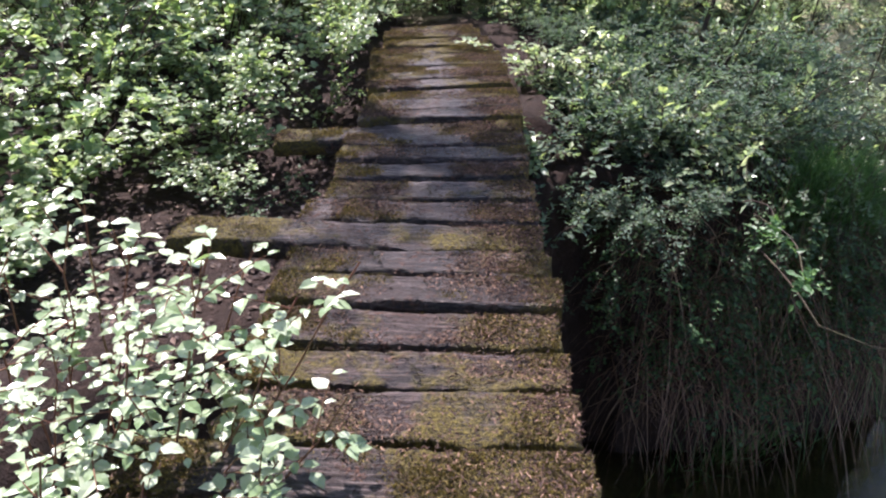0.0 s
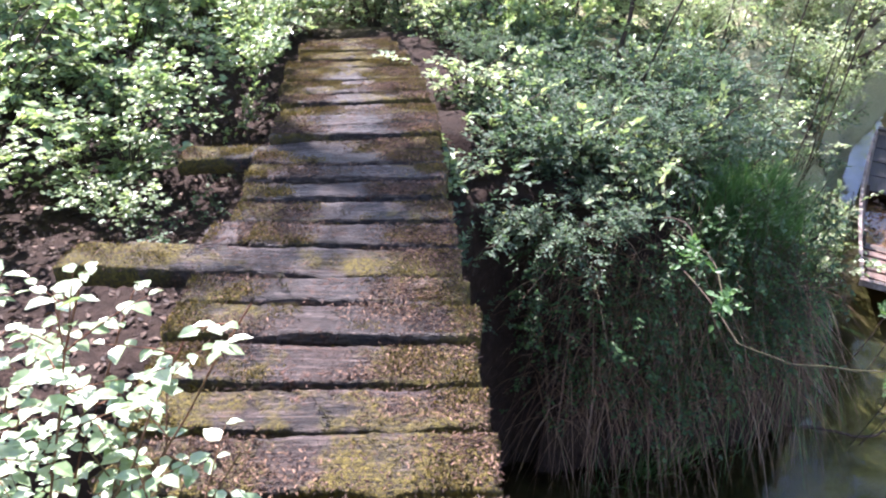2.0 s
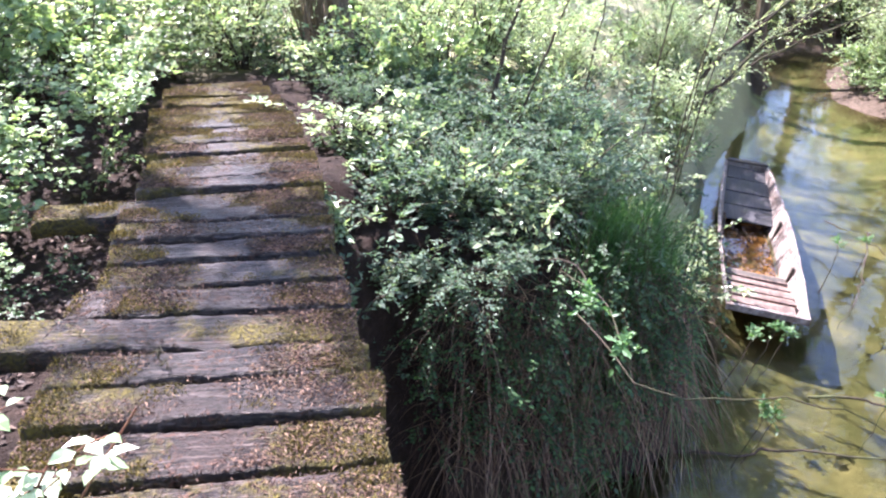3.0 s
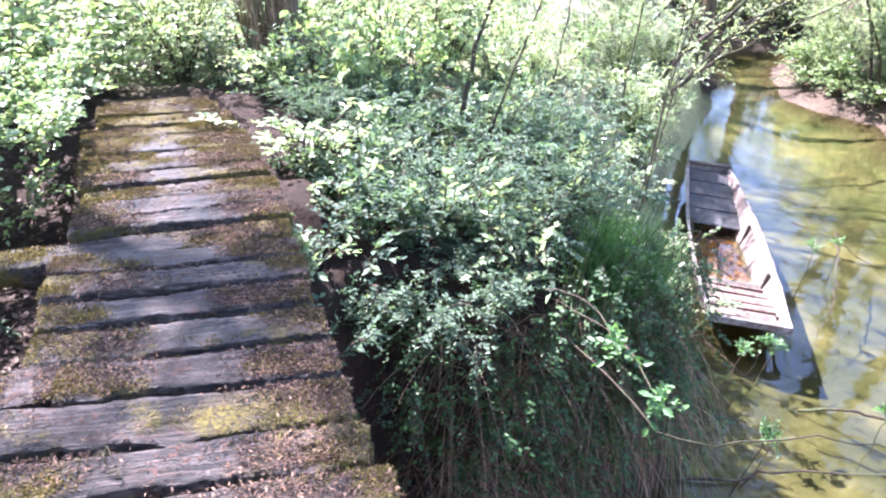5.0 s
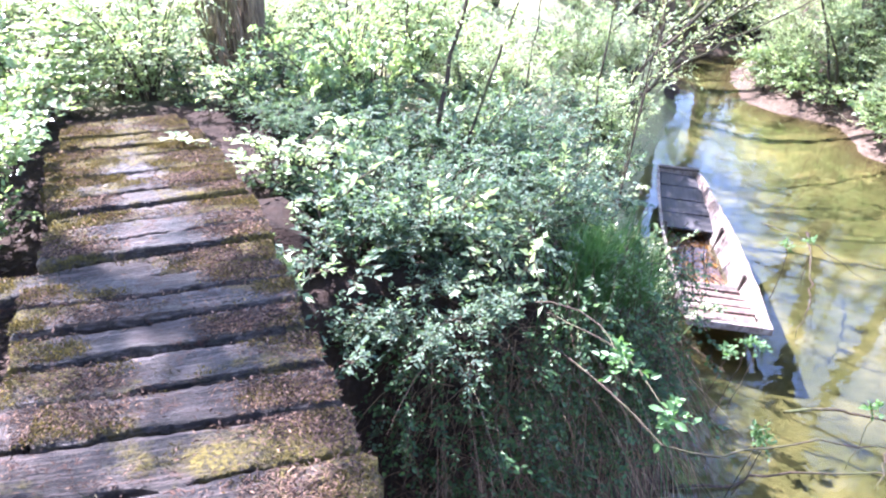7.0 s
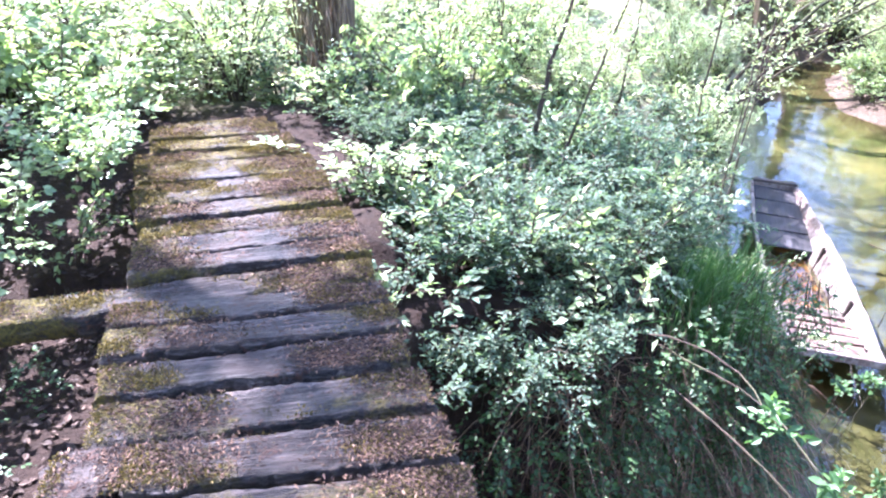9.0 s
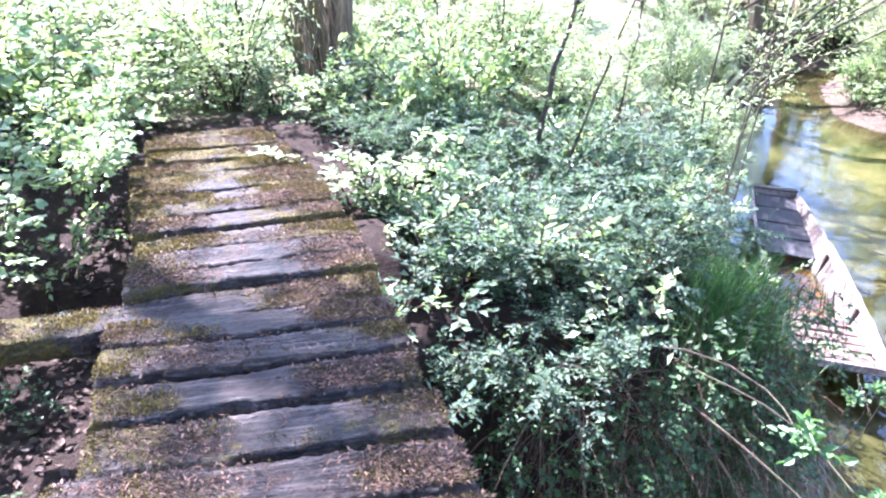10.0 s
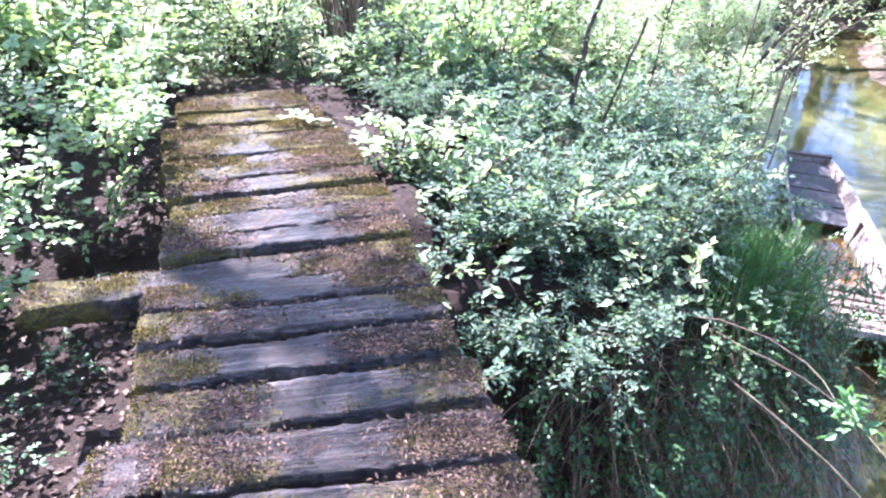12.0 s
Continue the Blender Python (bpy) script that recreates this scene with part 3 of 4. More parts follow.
def build_deck_cover():
    rng = np.random.default_rng(9)
    P, U, K = on_planks(rng, 12000)
    lean = rng.uniform(-0.35, 0.35, len(PLANKS))[K]
    drift = np.sin(P[:, 0] * 8 + np.sin(P[:, 1] * 5) * 2 + K * 1.7) * 0.7 + np.sin(P[:, 1] * 13 + P[:, 0] * 5) * 0.6
    trodden = 1.5 * np.exp(-((U - 0.02) / 0.17) ** 2)
    keep = drift + lean + 0.7 * np.clip((U + 0.1) * 4, 0, 1) - trodden + rng.normal(0, 0.9, len(P)) > 0.75
    P = P[keep]
    a = rng.uniform(0, 2 * np.pi, len(P))
    D = np.stack([np.cos(a), np.sin(a), rng.normal(0.1, 0.25, len(P))], 1)
    N = np.array([0, 0, 1.0]) + rng.normal(0, 0.4, (len(P), 3))
    v, f = simple_leaf_arrays(P + np.array([0, 0, 1.0]) * rng.uniform(0, 0.006, (len(P), 1)), D, N, 0.004 + 0.022 * rng.uniform(0, 1, len(P)) ** 2.2, 0.27)
    tagged(new("leaf_litter", mesh_from("leaf_litter", v, f, M_LITTER)), "brown bud scales and leaf scraps on the planks", "litter", kind="stuff")
    P, U, K = on_planks(rng, 9000)
    # thicker tufts at both deck ends, partly in place of the sun's brightness
    far_end = np.clip((P[:, 1] - 5.0) * 0.35, 0, 0.6) + np.clip((2.9 - P[:, 1]) * 0.7, 0, 0.45) * (U > 0)
    clump = np.sin(P[:, 0] * 13 + P[:, 1] * 3 + K) * np.sin(P[:, 1] * 17 - P[:, 0] * 5) * 0.7 + 2.6 * (np.abs(U) - 0.40) + far_end + rng.uniform(-0.35, 0.35, len(PLANKS))[K] + rng.normal(0, 0.25, len(P))
    P = P[clump > 0.25]
    D = np.array([0, 0, 0.8]) + rng.normal(0, 0.7, (len(P), 3))
    N = rng.normal(0, 1, (len(P), 3))
    v, f = simple_leaf_arrays(P - np.array([0, 0, 0.002]), D, N, rng.uniform(0.006, 0.016, len(P)), 0.5)
    tagged(new("moss", mesh_from("moss", v, f, M_MOSSTUFT)), "yellow-green moss cushions along the plank ends", "moss", kind="stuff")


build_deck_cover()

# ---------------- boat ----------------
def box_bm(sx, sy, sz, bev=0.006, cuts=0, wob=0.0, rng=None):
    bm = bmesh.new()
    bmesh.ops.create_cube(bm, size=1.0)
    bmesh.ops.scale(bm, vec=(sx, sy, sz), verts=bm.verts)
    bmesh.ops.bevel(bm, geom=list(bm.edges), offset=bev, segments=1, affect="EDGES")
    if wob:
        for v in bm.verts:
            v.co += Vector(rng.normal(0, wob, 3))
    return bm


BOAT_STERN, BOAT_BOW = Vector((4.59, 7.58, 0)), Vector((6.14, 11.67, 0))


def build_boat():
    """A flat-bottomed punt with flared sides, cross boards at both ends, lying half full of water and leaves."""
    rng = np.random.default_rng(3)
    axis_v = BOAT_BOW - BOAT_STERN
    length = axis_v.length
    ob = thing("punt", (*BOAT_STERN.xy, WATER), "weathered flat-bottomed wooden punt lying by the bank", "boat")
    ob.rotation_euler = (0, radians(3), math.atan2(axis_v.y, axis_v.x) - math.pi / 2)
    rim, low = 0.32, -0.06

    def half(s, z):
        w = 0.40 + 0.07 * math.sin(math.pi * s) - 0.12 * s * s
        return w - 0.10 * (rim - z) / rim

    def keel(s):
        a, b = min(1.0, s / 0.22), min(1.0, (1 - s) / 0.16)
        return rim - 0.07 - (rim - 0.07 - low) * min(a, b * 0.7 + 0.3)

    ss = np.linspace(0, 1, 22)
    for sg, nm in ((-1, "side_board"), (1, "side_board")):
        bm = bmesh.new()
        rows = []
        for s in ss:
            top_z = rim + 0.10 * s ** 2 + rng.normal(0, 0.006)
            q = []
            for z, off in ((keel(s), 0.0), (top_z, 0.0), (top_z, 0.035), (keel(s), 0.035)):
                q.append(bm.verts.new((sg * (half(s, z) - off), s * length, z)))
            rows.append(q)
        for a, b in zip(rows, rows[1:]):
            for k in range(4):
                bm.faces.new((a[k], a[(k + 1) % 4], b[(k + 1) % 4], b[k]))
        bm.faces.new(rows[0]), bm.faces.new(rows[-1][::-1])
        bmesh.ops.recalc_face_normals(bm, faces=bm.faces)
        part(nm, bm, M_BOAT, ob, "peeling pale grey side board")
    bm = bmesh.new()
    lft = [bm.verts.new((-half(s, low) + 0.02, s * length, keel(s) + 0.02)) for s in ss]
    rgt = [bm.verts.new((half(s, low) - 0.02, s * length, keel(s) + 0.02)) for s in ss]
    for k in range(len(ss) - 1):
        bm.faces.new((lft[k], rgt[k], rgt[k + 1], lft[k + 1]))
    r = bmesh.ops.extrude_face_region(bm, geom=bm.faces[:])
    for v in r["geom"]:
        if isinstance(v, bmesh.types.BMVert):
            v.co.z -= 0.03
    bmesh.ops.recalc_face_normals(bm, faces=bm.faces)
    part("bottom", bm, M_BOATFLOOR, ob, "rust-brown flooded bottom boards")
    for s, hgt in ((0.0, rim + low), (1.0, rim + 0.1)):
        p = part("transom", box_bm(half(s, rim) * 2 + 0.01, 0.05, 0.075 + 0.12 * s), M_BOAT, ob)
        p.location = (0, s * length, rim - 0.035 + 0.03 * s)
    for k in range(5):
        s = 0.02 + k * 0.058
        p = part("floor_board", box_bm(half(s, 0.2) * 2 - 0.10, 0.21, 0.028, 0.005, 0, 0.004, rng), M_BOATBOARD, ob)
        p.location, p.rotation_euler = (rng.normal(0, 0.01), 0.1 + s * length, rim - 0.055 - 0.042 * k), (-0.2 + rng.normal(0, 0.03), rng.normal(0, 0.02), rng.normal(0, 0.02))
    for k in range(4):
        s = 0.68 + k * 0.09
        p = part("deck_board", box_bm(half(s, 0.3) * 2 - 0.05, 0.37, 0.03, 0.005, 0, 0.004, rng), M_BOATDECK, ob, "dark grey bow deck board")
        p.location, p.rotation_euler = (0, s * length, 0.15 + 0.055 * k), (0.14, rng.normal(0, 0.02), rng.normal(0, 0.02))
    p = part("deck_board", box_bm(half(1.0, 0.3) * 2 + 0.03, 0.09, 0.04, 0.006), M_BEAM, ob, "dark end board across the bow")
    p.location = (0, length, rim + 0.12)
    for s, sg in ((0.27, 1), (0.27, -1), (0.58, 1), (0.58, -1)):
        p = part("rib", box_bm(0.035, 0.045, 0.34, 0.005), M_BEAM, ob)
        p.location, p.rotation_euler = (sg * (half(s, 0.15) - 0.05), s * length, 0.14), (0, sg * 0.16, 0)
    p = part("thwart", box_bm(half(0.27, 0.2) * 2 - 0.10, 0.10, 0.03, 0.005), M_BEAM, ob, "dark wet cross board")
    p.location, p.rotation_euler = (0, 0.27 * length, 0.11), (0.05, 0.02, 0.05)
    k = 260
    P = np.stack([rng.uniform(-0.27, 0.27, k), rng.uniform(0.3, 0.75, k) * length, np.full(k, 0.035) + rng.uniform(0, 0.02, k)], 1)
    a = rng.uniform(0, 2 * np.pi, k)
    v, f = leaf_arrays(P, np.stack([np.cos(a), np.sin(a), rng.normal(0, 0.2, k)], 1), np.array([0, 0, 1.0]) + rng.normal(0, 0.3, (k, 3)), rng.uniform(0.03, 0.07, k), 0.6)
    lf = new("fallen_leaves", mesh_from("fallen_leaves", v, f, M_LITTER))
    lf.matrix_world = Matrix.Translation(ob.location) @ ob.rotation_euler.to_matrix().to_4x4()
    tagged(lf, "sodden brown leaves in the boat", "leaves", kind="stuff")


build_boat()

# ---------------- plants ----------------
R = np.random.default_rng(21)


def scatter(kinds, spots, rng, moved=False):
    """Stand the built plants, and copies of them, on the ground: x, y, rise, size, height."""
    used = set(range(len(kinds))) if moved else set()
    for x, y, dz, size, tall in spots:
        k = int(rng.integers(len(kinds)))
        m = spot(x, y, float(height(x, y)) + dz, rng.uniform(0, 6.28), size, tall)
        if k not in used:
            used.add(k)
            kinds[k].matrix_basis = m
        else:
            copy_thing(kinds[k], m).matrix_basis = m


def leafy(rng, line, twigs, twig_len, leaves, leaf_len, lo=0.15, up=0.3, hang=0.25, flat=0.35, spread=0.8):
    """Side twigs with leaves along one given bough."""
    pts = np.asarray(line, float)
    lines, P, D, N, L = [], [], [], [], []
    for q in rng.uniform(lo, 1.0, twigs):
        x = q * (len(pts) - 1)
        i = min(int(x), len(pts) - 2)
        o = pts[i] + (pts[i + 1] - pts[i]) * (x - i)
        d = unit(unit(pts[i + 1] - pts[i]) * 0.6 + rng.normal(0, spread, 3) + np.array([0, 0, up]))
        ln = twig_len * rng.uniform(0.4, 1.2)
        u = np.linspace(0, 1, 5)[:, None]
        lines.append((o + d * ln * u - np.array([0, 0, 1.0]) * ln * hang * u ** 2, 0.003, 0.001))
        k = max(2, int(leaves * rng.uniform(0.7, 1.3)))
        f = np.linspace(0.15, 1.0, k)[:, None]
        sg = np.where(np.arange(k) % 2 == 0, 1.0, -1.0)[:, None]
        side = unit(np.cross(d, [0, 0, 1]) + 1e-6)
        P.append(o + d * ln * f - np.array([0, 0, 1.0]) * ln * hang * f ** 2)
        D.append(unit(side * sg * rng.uniform(0.5, 1, (k, 1)) + d * 0.7 + rng.normal(0, 0.25, (k, 3))))
        N.append(unit(np.array([0, 0, 1.0]) + rng.normal(0, flat, (k, 3))))
        L.append(leaf_len * rng.uniform(0.55, 1.15, k))
    return lines, np.concatenate(P), np.concatenate(D), np.concatenate(N), np.concatenate(L)


def curve(points, rng, n=14, wob=0.02):
    """A smooth wavering line through the points."""
    p = [Vector(q) for q in points]
    p = [p[0] * 2 - p[1]] + p + [p[-1] * 2 - p[-2]]
    out = []
    segs = len(p) - 3
    for k in range(n):
        x = k / (n - 1) * segs
        i = min(int(x), segs - 1)
        t = x - i
        a, b, c, d = p[i:i + 4]
        out.append(0.5 * (2 * b + (c - a) * t + (2 * a - 5 * b + 4 * c - d) * t * t + (3 * b - a - 3 * c + d) * t ** 3))
    out = np.array(out)
    w = rng.normal(0, wob, out.shape)
    w[0] = 0
    return out + w


def blade_arrays(rng, P, D, L, W, sag):
    """Grass blades or dry stalks: narrow strips that bend over under their weight."""
    P, D = np.asarray(P, float), unit(np.asarray(D, float))
    n = len(P)
    S = unit(np.cross(D, rng.normal(0, 1, (n, 3))))
    rows = []
    for t, w in ((0, 1.0), (0.3, 0.95), (0.6, 0.75), (0.85, 0.45), (1.0, 0.05)):
        c = P + D * (L * t)[:, None] - np.array([0, 0, 1.0]) * (L * sag * t * t)[:, None]
        rows += [c - S * (W * w)[:, None] / 2, c + S * (W * w)[:, None] / 2]
    V = np.stack(rows, 1)
    F = np.array([[2 * k, 2 * k + 1, 2 * k + 3, 2 * k + 2] for k in range(4)])
    return V.reshape(-1, 3), (np.arange(n)[:, None, None] * 10 + F[None]).reshape(-1, 4)


PRIVET = [shrub("privet_bush", R, M_PRIVET, M_TWIG, "low privet bush with small blue-green leaves", "bush", 0.40, group="privet on the bank",
                stems=18, height=0.70, spread=0.70, twigs=13, leaves=12, twig_len=0.27, leaf_len=0.056, droop=0.5) for _ in range(4)]
HAZEL = [shrub("hazel_bush", R, M_HAZEL, M_TWIG, "sunlit yellow-green thicket shrub in spring leaf", "bush", 0.62, simple=True, group="thicket",
               stems=16, height=1.7, spread=1.0, twigs=24, leaves=10, twig_len=0.42, leaf_len=0.062, droop=0.2, low=0.04) for _ in range(3)]
CURRANT = [shrub("currant_bush", R, M_CURRANT, M_TWIG, "leafy green bush hanging over the ditch", "bush", 0.8, group="bushes by the bridge",
                 stems=11, height=0.9, spread=0.80, twigs=8, leaves=5, twig_len=0.30, leaf_len=0.078, tri=True, droop=0.5) for _ in range(3)]
HERB = [shrub("ground_herb", R, mt, M_TWIG, lb, "plant", 0.55, simple=True, group="undergrowth",
              stems=9, height=0.30, spread=0.28, twigs=5, leaves=7, twig_len=0.14, leaf_len=0.05, droop=0.4, low=0.1)
        for mt, lb in ((M_PRIVET, "low blue-green woodland plant on the bank"), (M_HAZEL, "low yellow-green woodland plant in the sun"), (M_CURRANT, "low green woodland plant among litter"))]
IVY = [shrub("trailing_ivy", R, M_IVY, M_TWIG, "small green trailing shoots hanging down the bank", "plant", 0.7, group="trailing shoots",
             stems=5, height=-0.75, spread=0.22, twigs=7, leaves=5, twig_len=0.09, leaf_len=0.034, droop=0.1, up=0.2) for _ in range(2)]

scatter([HERB[0], HERB[2]], [(0.5, 6.7, 0, 0.6, 0.8), (0.05, 7.95, 0, 0.8, 0.9), (0.62, 6.2, 0, 0.6, 0.8), (0.4, 7.8, 0, 0.8, 0.9), (0.66, 7.1, 0, 0.8, 0.9), (0.75, 5.3, 0, 0.7, 1.0), (0.8, 5.5, 0, 1.0, 1.0), (0.82, 5.9, 0, 1.0, 1.0), (0.75, 6.3, 0, 1.0, 1.0), (0.9, 5.6, 0, 0.7, 0.9)], R)
HERB[1].matrix_basis = spot(3.0, 9.0, float(height(3.0, 9.0)), 0.4, 1.0)
scatter(PRIVET, [(1.2, 5.5, -0.08, 0.72, 0.7), (1.6, 5.65, -0.1, 0.72, 0.7), (2.05, 6.1, -0.15, 0.5, 0.6), (2.6, 6.4, -0.15, 0.5, 0.6), (1.15, 5.95, 0, 0.7, 0.9),
                 (1.4, 5.9, 0, 0.72, 0.8), (1.9, 6.0, 0, 0.8, 0.8), (3.0, 7.1, -0.1, 0.6, 0.7), (0.85, 6.5, 0, 0.75, 0.9), (1.4, 6.6, 0, 0.9, 0.9), (2.1, 6.7, 0, 0.95, 0.9),
                 (2.6, 7.4, 0, 0.75, 0.7), (3.3, 8.2, -0.1, 0.6, 0.7), (0.75, 7.5, 0, 0.6, 0.8), (1.3, 7.5, 0, 0.9, 0.9), (2.0, 7.6, 0, 0.95, 0.9), (3.5, 8.5, -0.1, 0.5, 0.7), (1.2, 8.3, 0, 0.8, 0.9),
                 (2.6, 8.1, 0, 0.95, 0.9), (1.0, 8.0, 0, 0.6, 0.9), (0.52, 7.35, 0, 0.45, 0.9)], R)
scatter(CURRANT, [(10.8, 13.2, 0.1, 1.2, 0.9), (10.85, 12.5, 0.1, 1.3, 0.9), (10.9, 11.8, 0.1, 1.2, 0.9), (11.2, 11.2, 0.1, 1.3, 0.9), (11.7, 10.7, 0.1, 1.3, 0.9), (11.5, 13.9, 0, 1.1, 0.9), (12.0, 15.0, 0, 1.2, 0.9), (11.5, 16.6, 0, 1.1, 0.8), (11.9, 18.0, 0, 1.1, 0.8), (12.4, 10.2, 0.1, 1.3, 0.9), (11.25, 16.2, 0, 0.8, 0.8), (11.1, 17.1, 0, 0.8, 0.8), (11.5, 17.9, 0, 0.9, 0.9), (12.0, 18.7, 0, 0.9, 0.9), (11.45, 15.4, 0, 0.8, 0.8), (11.75, 14.5, 0, 0.9, 0.8), (0.95, 8.3, 0, 0.75, 1.5), (1.3, 8.5, 0, 0.75, 1.4), (-1.2, 5.6, 0.35, 0.6, 0.8), (-1.05, 6.1, 0.3, 0.55, 0.9), (-1.5, 5.2, 0.3, 0.55, 0.8), (-1.35, 4.7, 0.15, 0.4, 0.7), (-1.05, 6.65, 0.1, 0.6, 1.0), (-1.25, 7.3, 0.1, 0.5, 1.0), (-1.1, 8.2, 0, 0.5, 0.8), (-0.2, 8.6, 0, 0.45, 0.7), (-0.8, 9.0, 0, 0.6, 0.7), (-2.0, 6.0, 0, 0.8, 0.8), (-2.2, 6.7, 0, 1.1, 1.1), (-1.6, 7.5, 0, 1.0, 1.0), (-2.7, 5.6, 0, 1.1, 1.0),
                  (-2.9, 7.2, 0, 1.2, 1.2), (-2.4, 4.8, 0, 1.0, 0.9), (-3.3, 6.3, 0, 1.2, 1.1), (-1.4, 8.2, 0, 0.9, 0.9), (-2.3, 8.4, 0, 1.1, 1.0), (-3.4, 8.2, 0, 1.2, 1.1), (-1.75, 5.2, 0, 0.7, 0.7),
                  (-3.2, 4.6, 0, 1.1, 1.0), (-2.2, 3.8, 0, 0.8, 0.7), (-3.0, 3.3, 0, 1.0, 0.9), (-4.0, 5.2, 0, 1.2, 1.1)], R)
thick = []
for gy in np.arange(8.9, 15.5, 0.85):
    for gx in np.arange(-6.5, 13.5, 0.95):
        x, y = gx + R.uniform(-0.4, 0.4), gy + R.uniform(-0.4, 0.4)
        if float(shore(np.array(x), np.array(y))) < 0.25 or (abs(x - 0.45) < 0.7 and y < 9.2) or (0.8 < x < 4.6 and 9.6 < y < 13.5 and R.random() < 0.82):
            continue
        if x < 7.5 and y > 13.2 and R.random() < 0.5:
            continue
        thick.append((x, y, 0, R.uniform(0.4, 0.8), R.uniform(0.65, 1.0)))
thick += [(12.23, 13.51, 0, 1.25, 0.9), (13.62, 12.25, 0, 1.25, 0.9), (11.88, 15.33, 0, 1.25, 0.9), (15.01, 13.09, 0, 1.25, 0.9), (-4.4, 7.3, 0, 1.0, 0.9), (-4.8, 6.0, 0, 1.0, 0.9), (-5.0, 4.2, 0, 1.0, 0.9), (-4.4, 2.4, 0, 1.0, 0.9)]
thick += [(x + R.uniform(-0.4, 0.4), y, 0, R.uniform(1.9, 2.6), 1.1) for x, y in [(12.35, 24.29), (14.2, 22.75), (15.13, 19.95), (14.67, 17.29), (16.06, 15.05), (15.13, 12.53), (16.99, 12.81), (8.4, 25.97), (18.03, 11.13), (18.84, 22.75), (7.01, 24.29), (19.19, 13.37), (7.59, 23.17), (20.35, 20.65)]]
thick += [(10.95, 12.7, 0, 0.75, 0.8), (11.1, 11.9, 0, 0.8, 0.8), (11.5, 11.2, 0, 0.85, 0.9), (12.2, 10.6, 0, 0.9, 0.9), (11.7, 13.6, 0, 0.8, 0.9), (12.1, 14.6, 0, 0.8, 0.9), (11.9, 15.9, 0, 0.75, 0.9), (11.6, 17.2, 0, 0.7, 0.9), (12.4, 18.3, 0, 0.8, 0.9), (12.6, 15.4, 0, 0.9, 1.0), (12.9, 13.4, 0, 1.0, 1.0), (13.4, 11.8, 0, 1.0, 1.0)]
scatter(HAZEL, thick, R)
R2 = np.random.default_rng(77)
fringe = []
for _ in range(46):
    x, y = R2.uniform(5.5, 15.0), R2.uniform(16.0, 25.0)
    if float(shore(np.array(x), np.array(y))) > 0.3:
        fringe.append((x, y, 0, R2.uniform(0.6, 1.0), R2.uniform(0.7, 1.1)))
scatter(HAZEL, fringe, R2, moved=True)
herbs = []
for _ in range(900):
    x, y = R.uniform(-5, 7), R.uniform(3.5, 13)
    if float(shore(np.array(x), np.array(y))) < 0.12 or (-1.05 < x < min(0.7, 0.62 - 0.2 * (y - 4.6)) and y < 7.9) or (x < -0.6 and y < 5.8 and R.random() < 0.8):
        continue
    herbs.append((x, y, 0, R.uniform(0.6, 1.5), R.uniform(0.7, 1.3)))
scatter(HERB, herbs[:330], R, moved=True)
ivy_used = set()
for k in range(58):
    r = R if k < 40 else R2
    x = r.uniform(1.0, 3.0)
    edge = float(np.interp(x, (0.95, 1.2, 2.0, 2.7, 3.2), (5.3, 5.16, 5.3, 5.6, 5.92)))
    m = spot(x, edge + r.uniform(-0.12, 0.12), r.uniform(-1.6, -0.4), r.uniform(0, 6.28), r.uniform(0.7, 1.3), r.uniform(0.6, 0.9))
    src = IVY[k % 2]
    (src if k < 2 else copy_thing(src, m)).matrix_basis = m
for y in (4.3, 4.6, 5.0, 5.4):
    m = spot(-1.0 + R.uniform(-0.25, 0.2), y, float(height(-1.0, y)) + 0.3, R.uniform(0, 6.28), 0.8, 0.5)
    copy_thing(IVY[0], m).matrix_basis = m


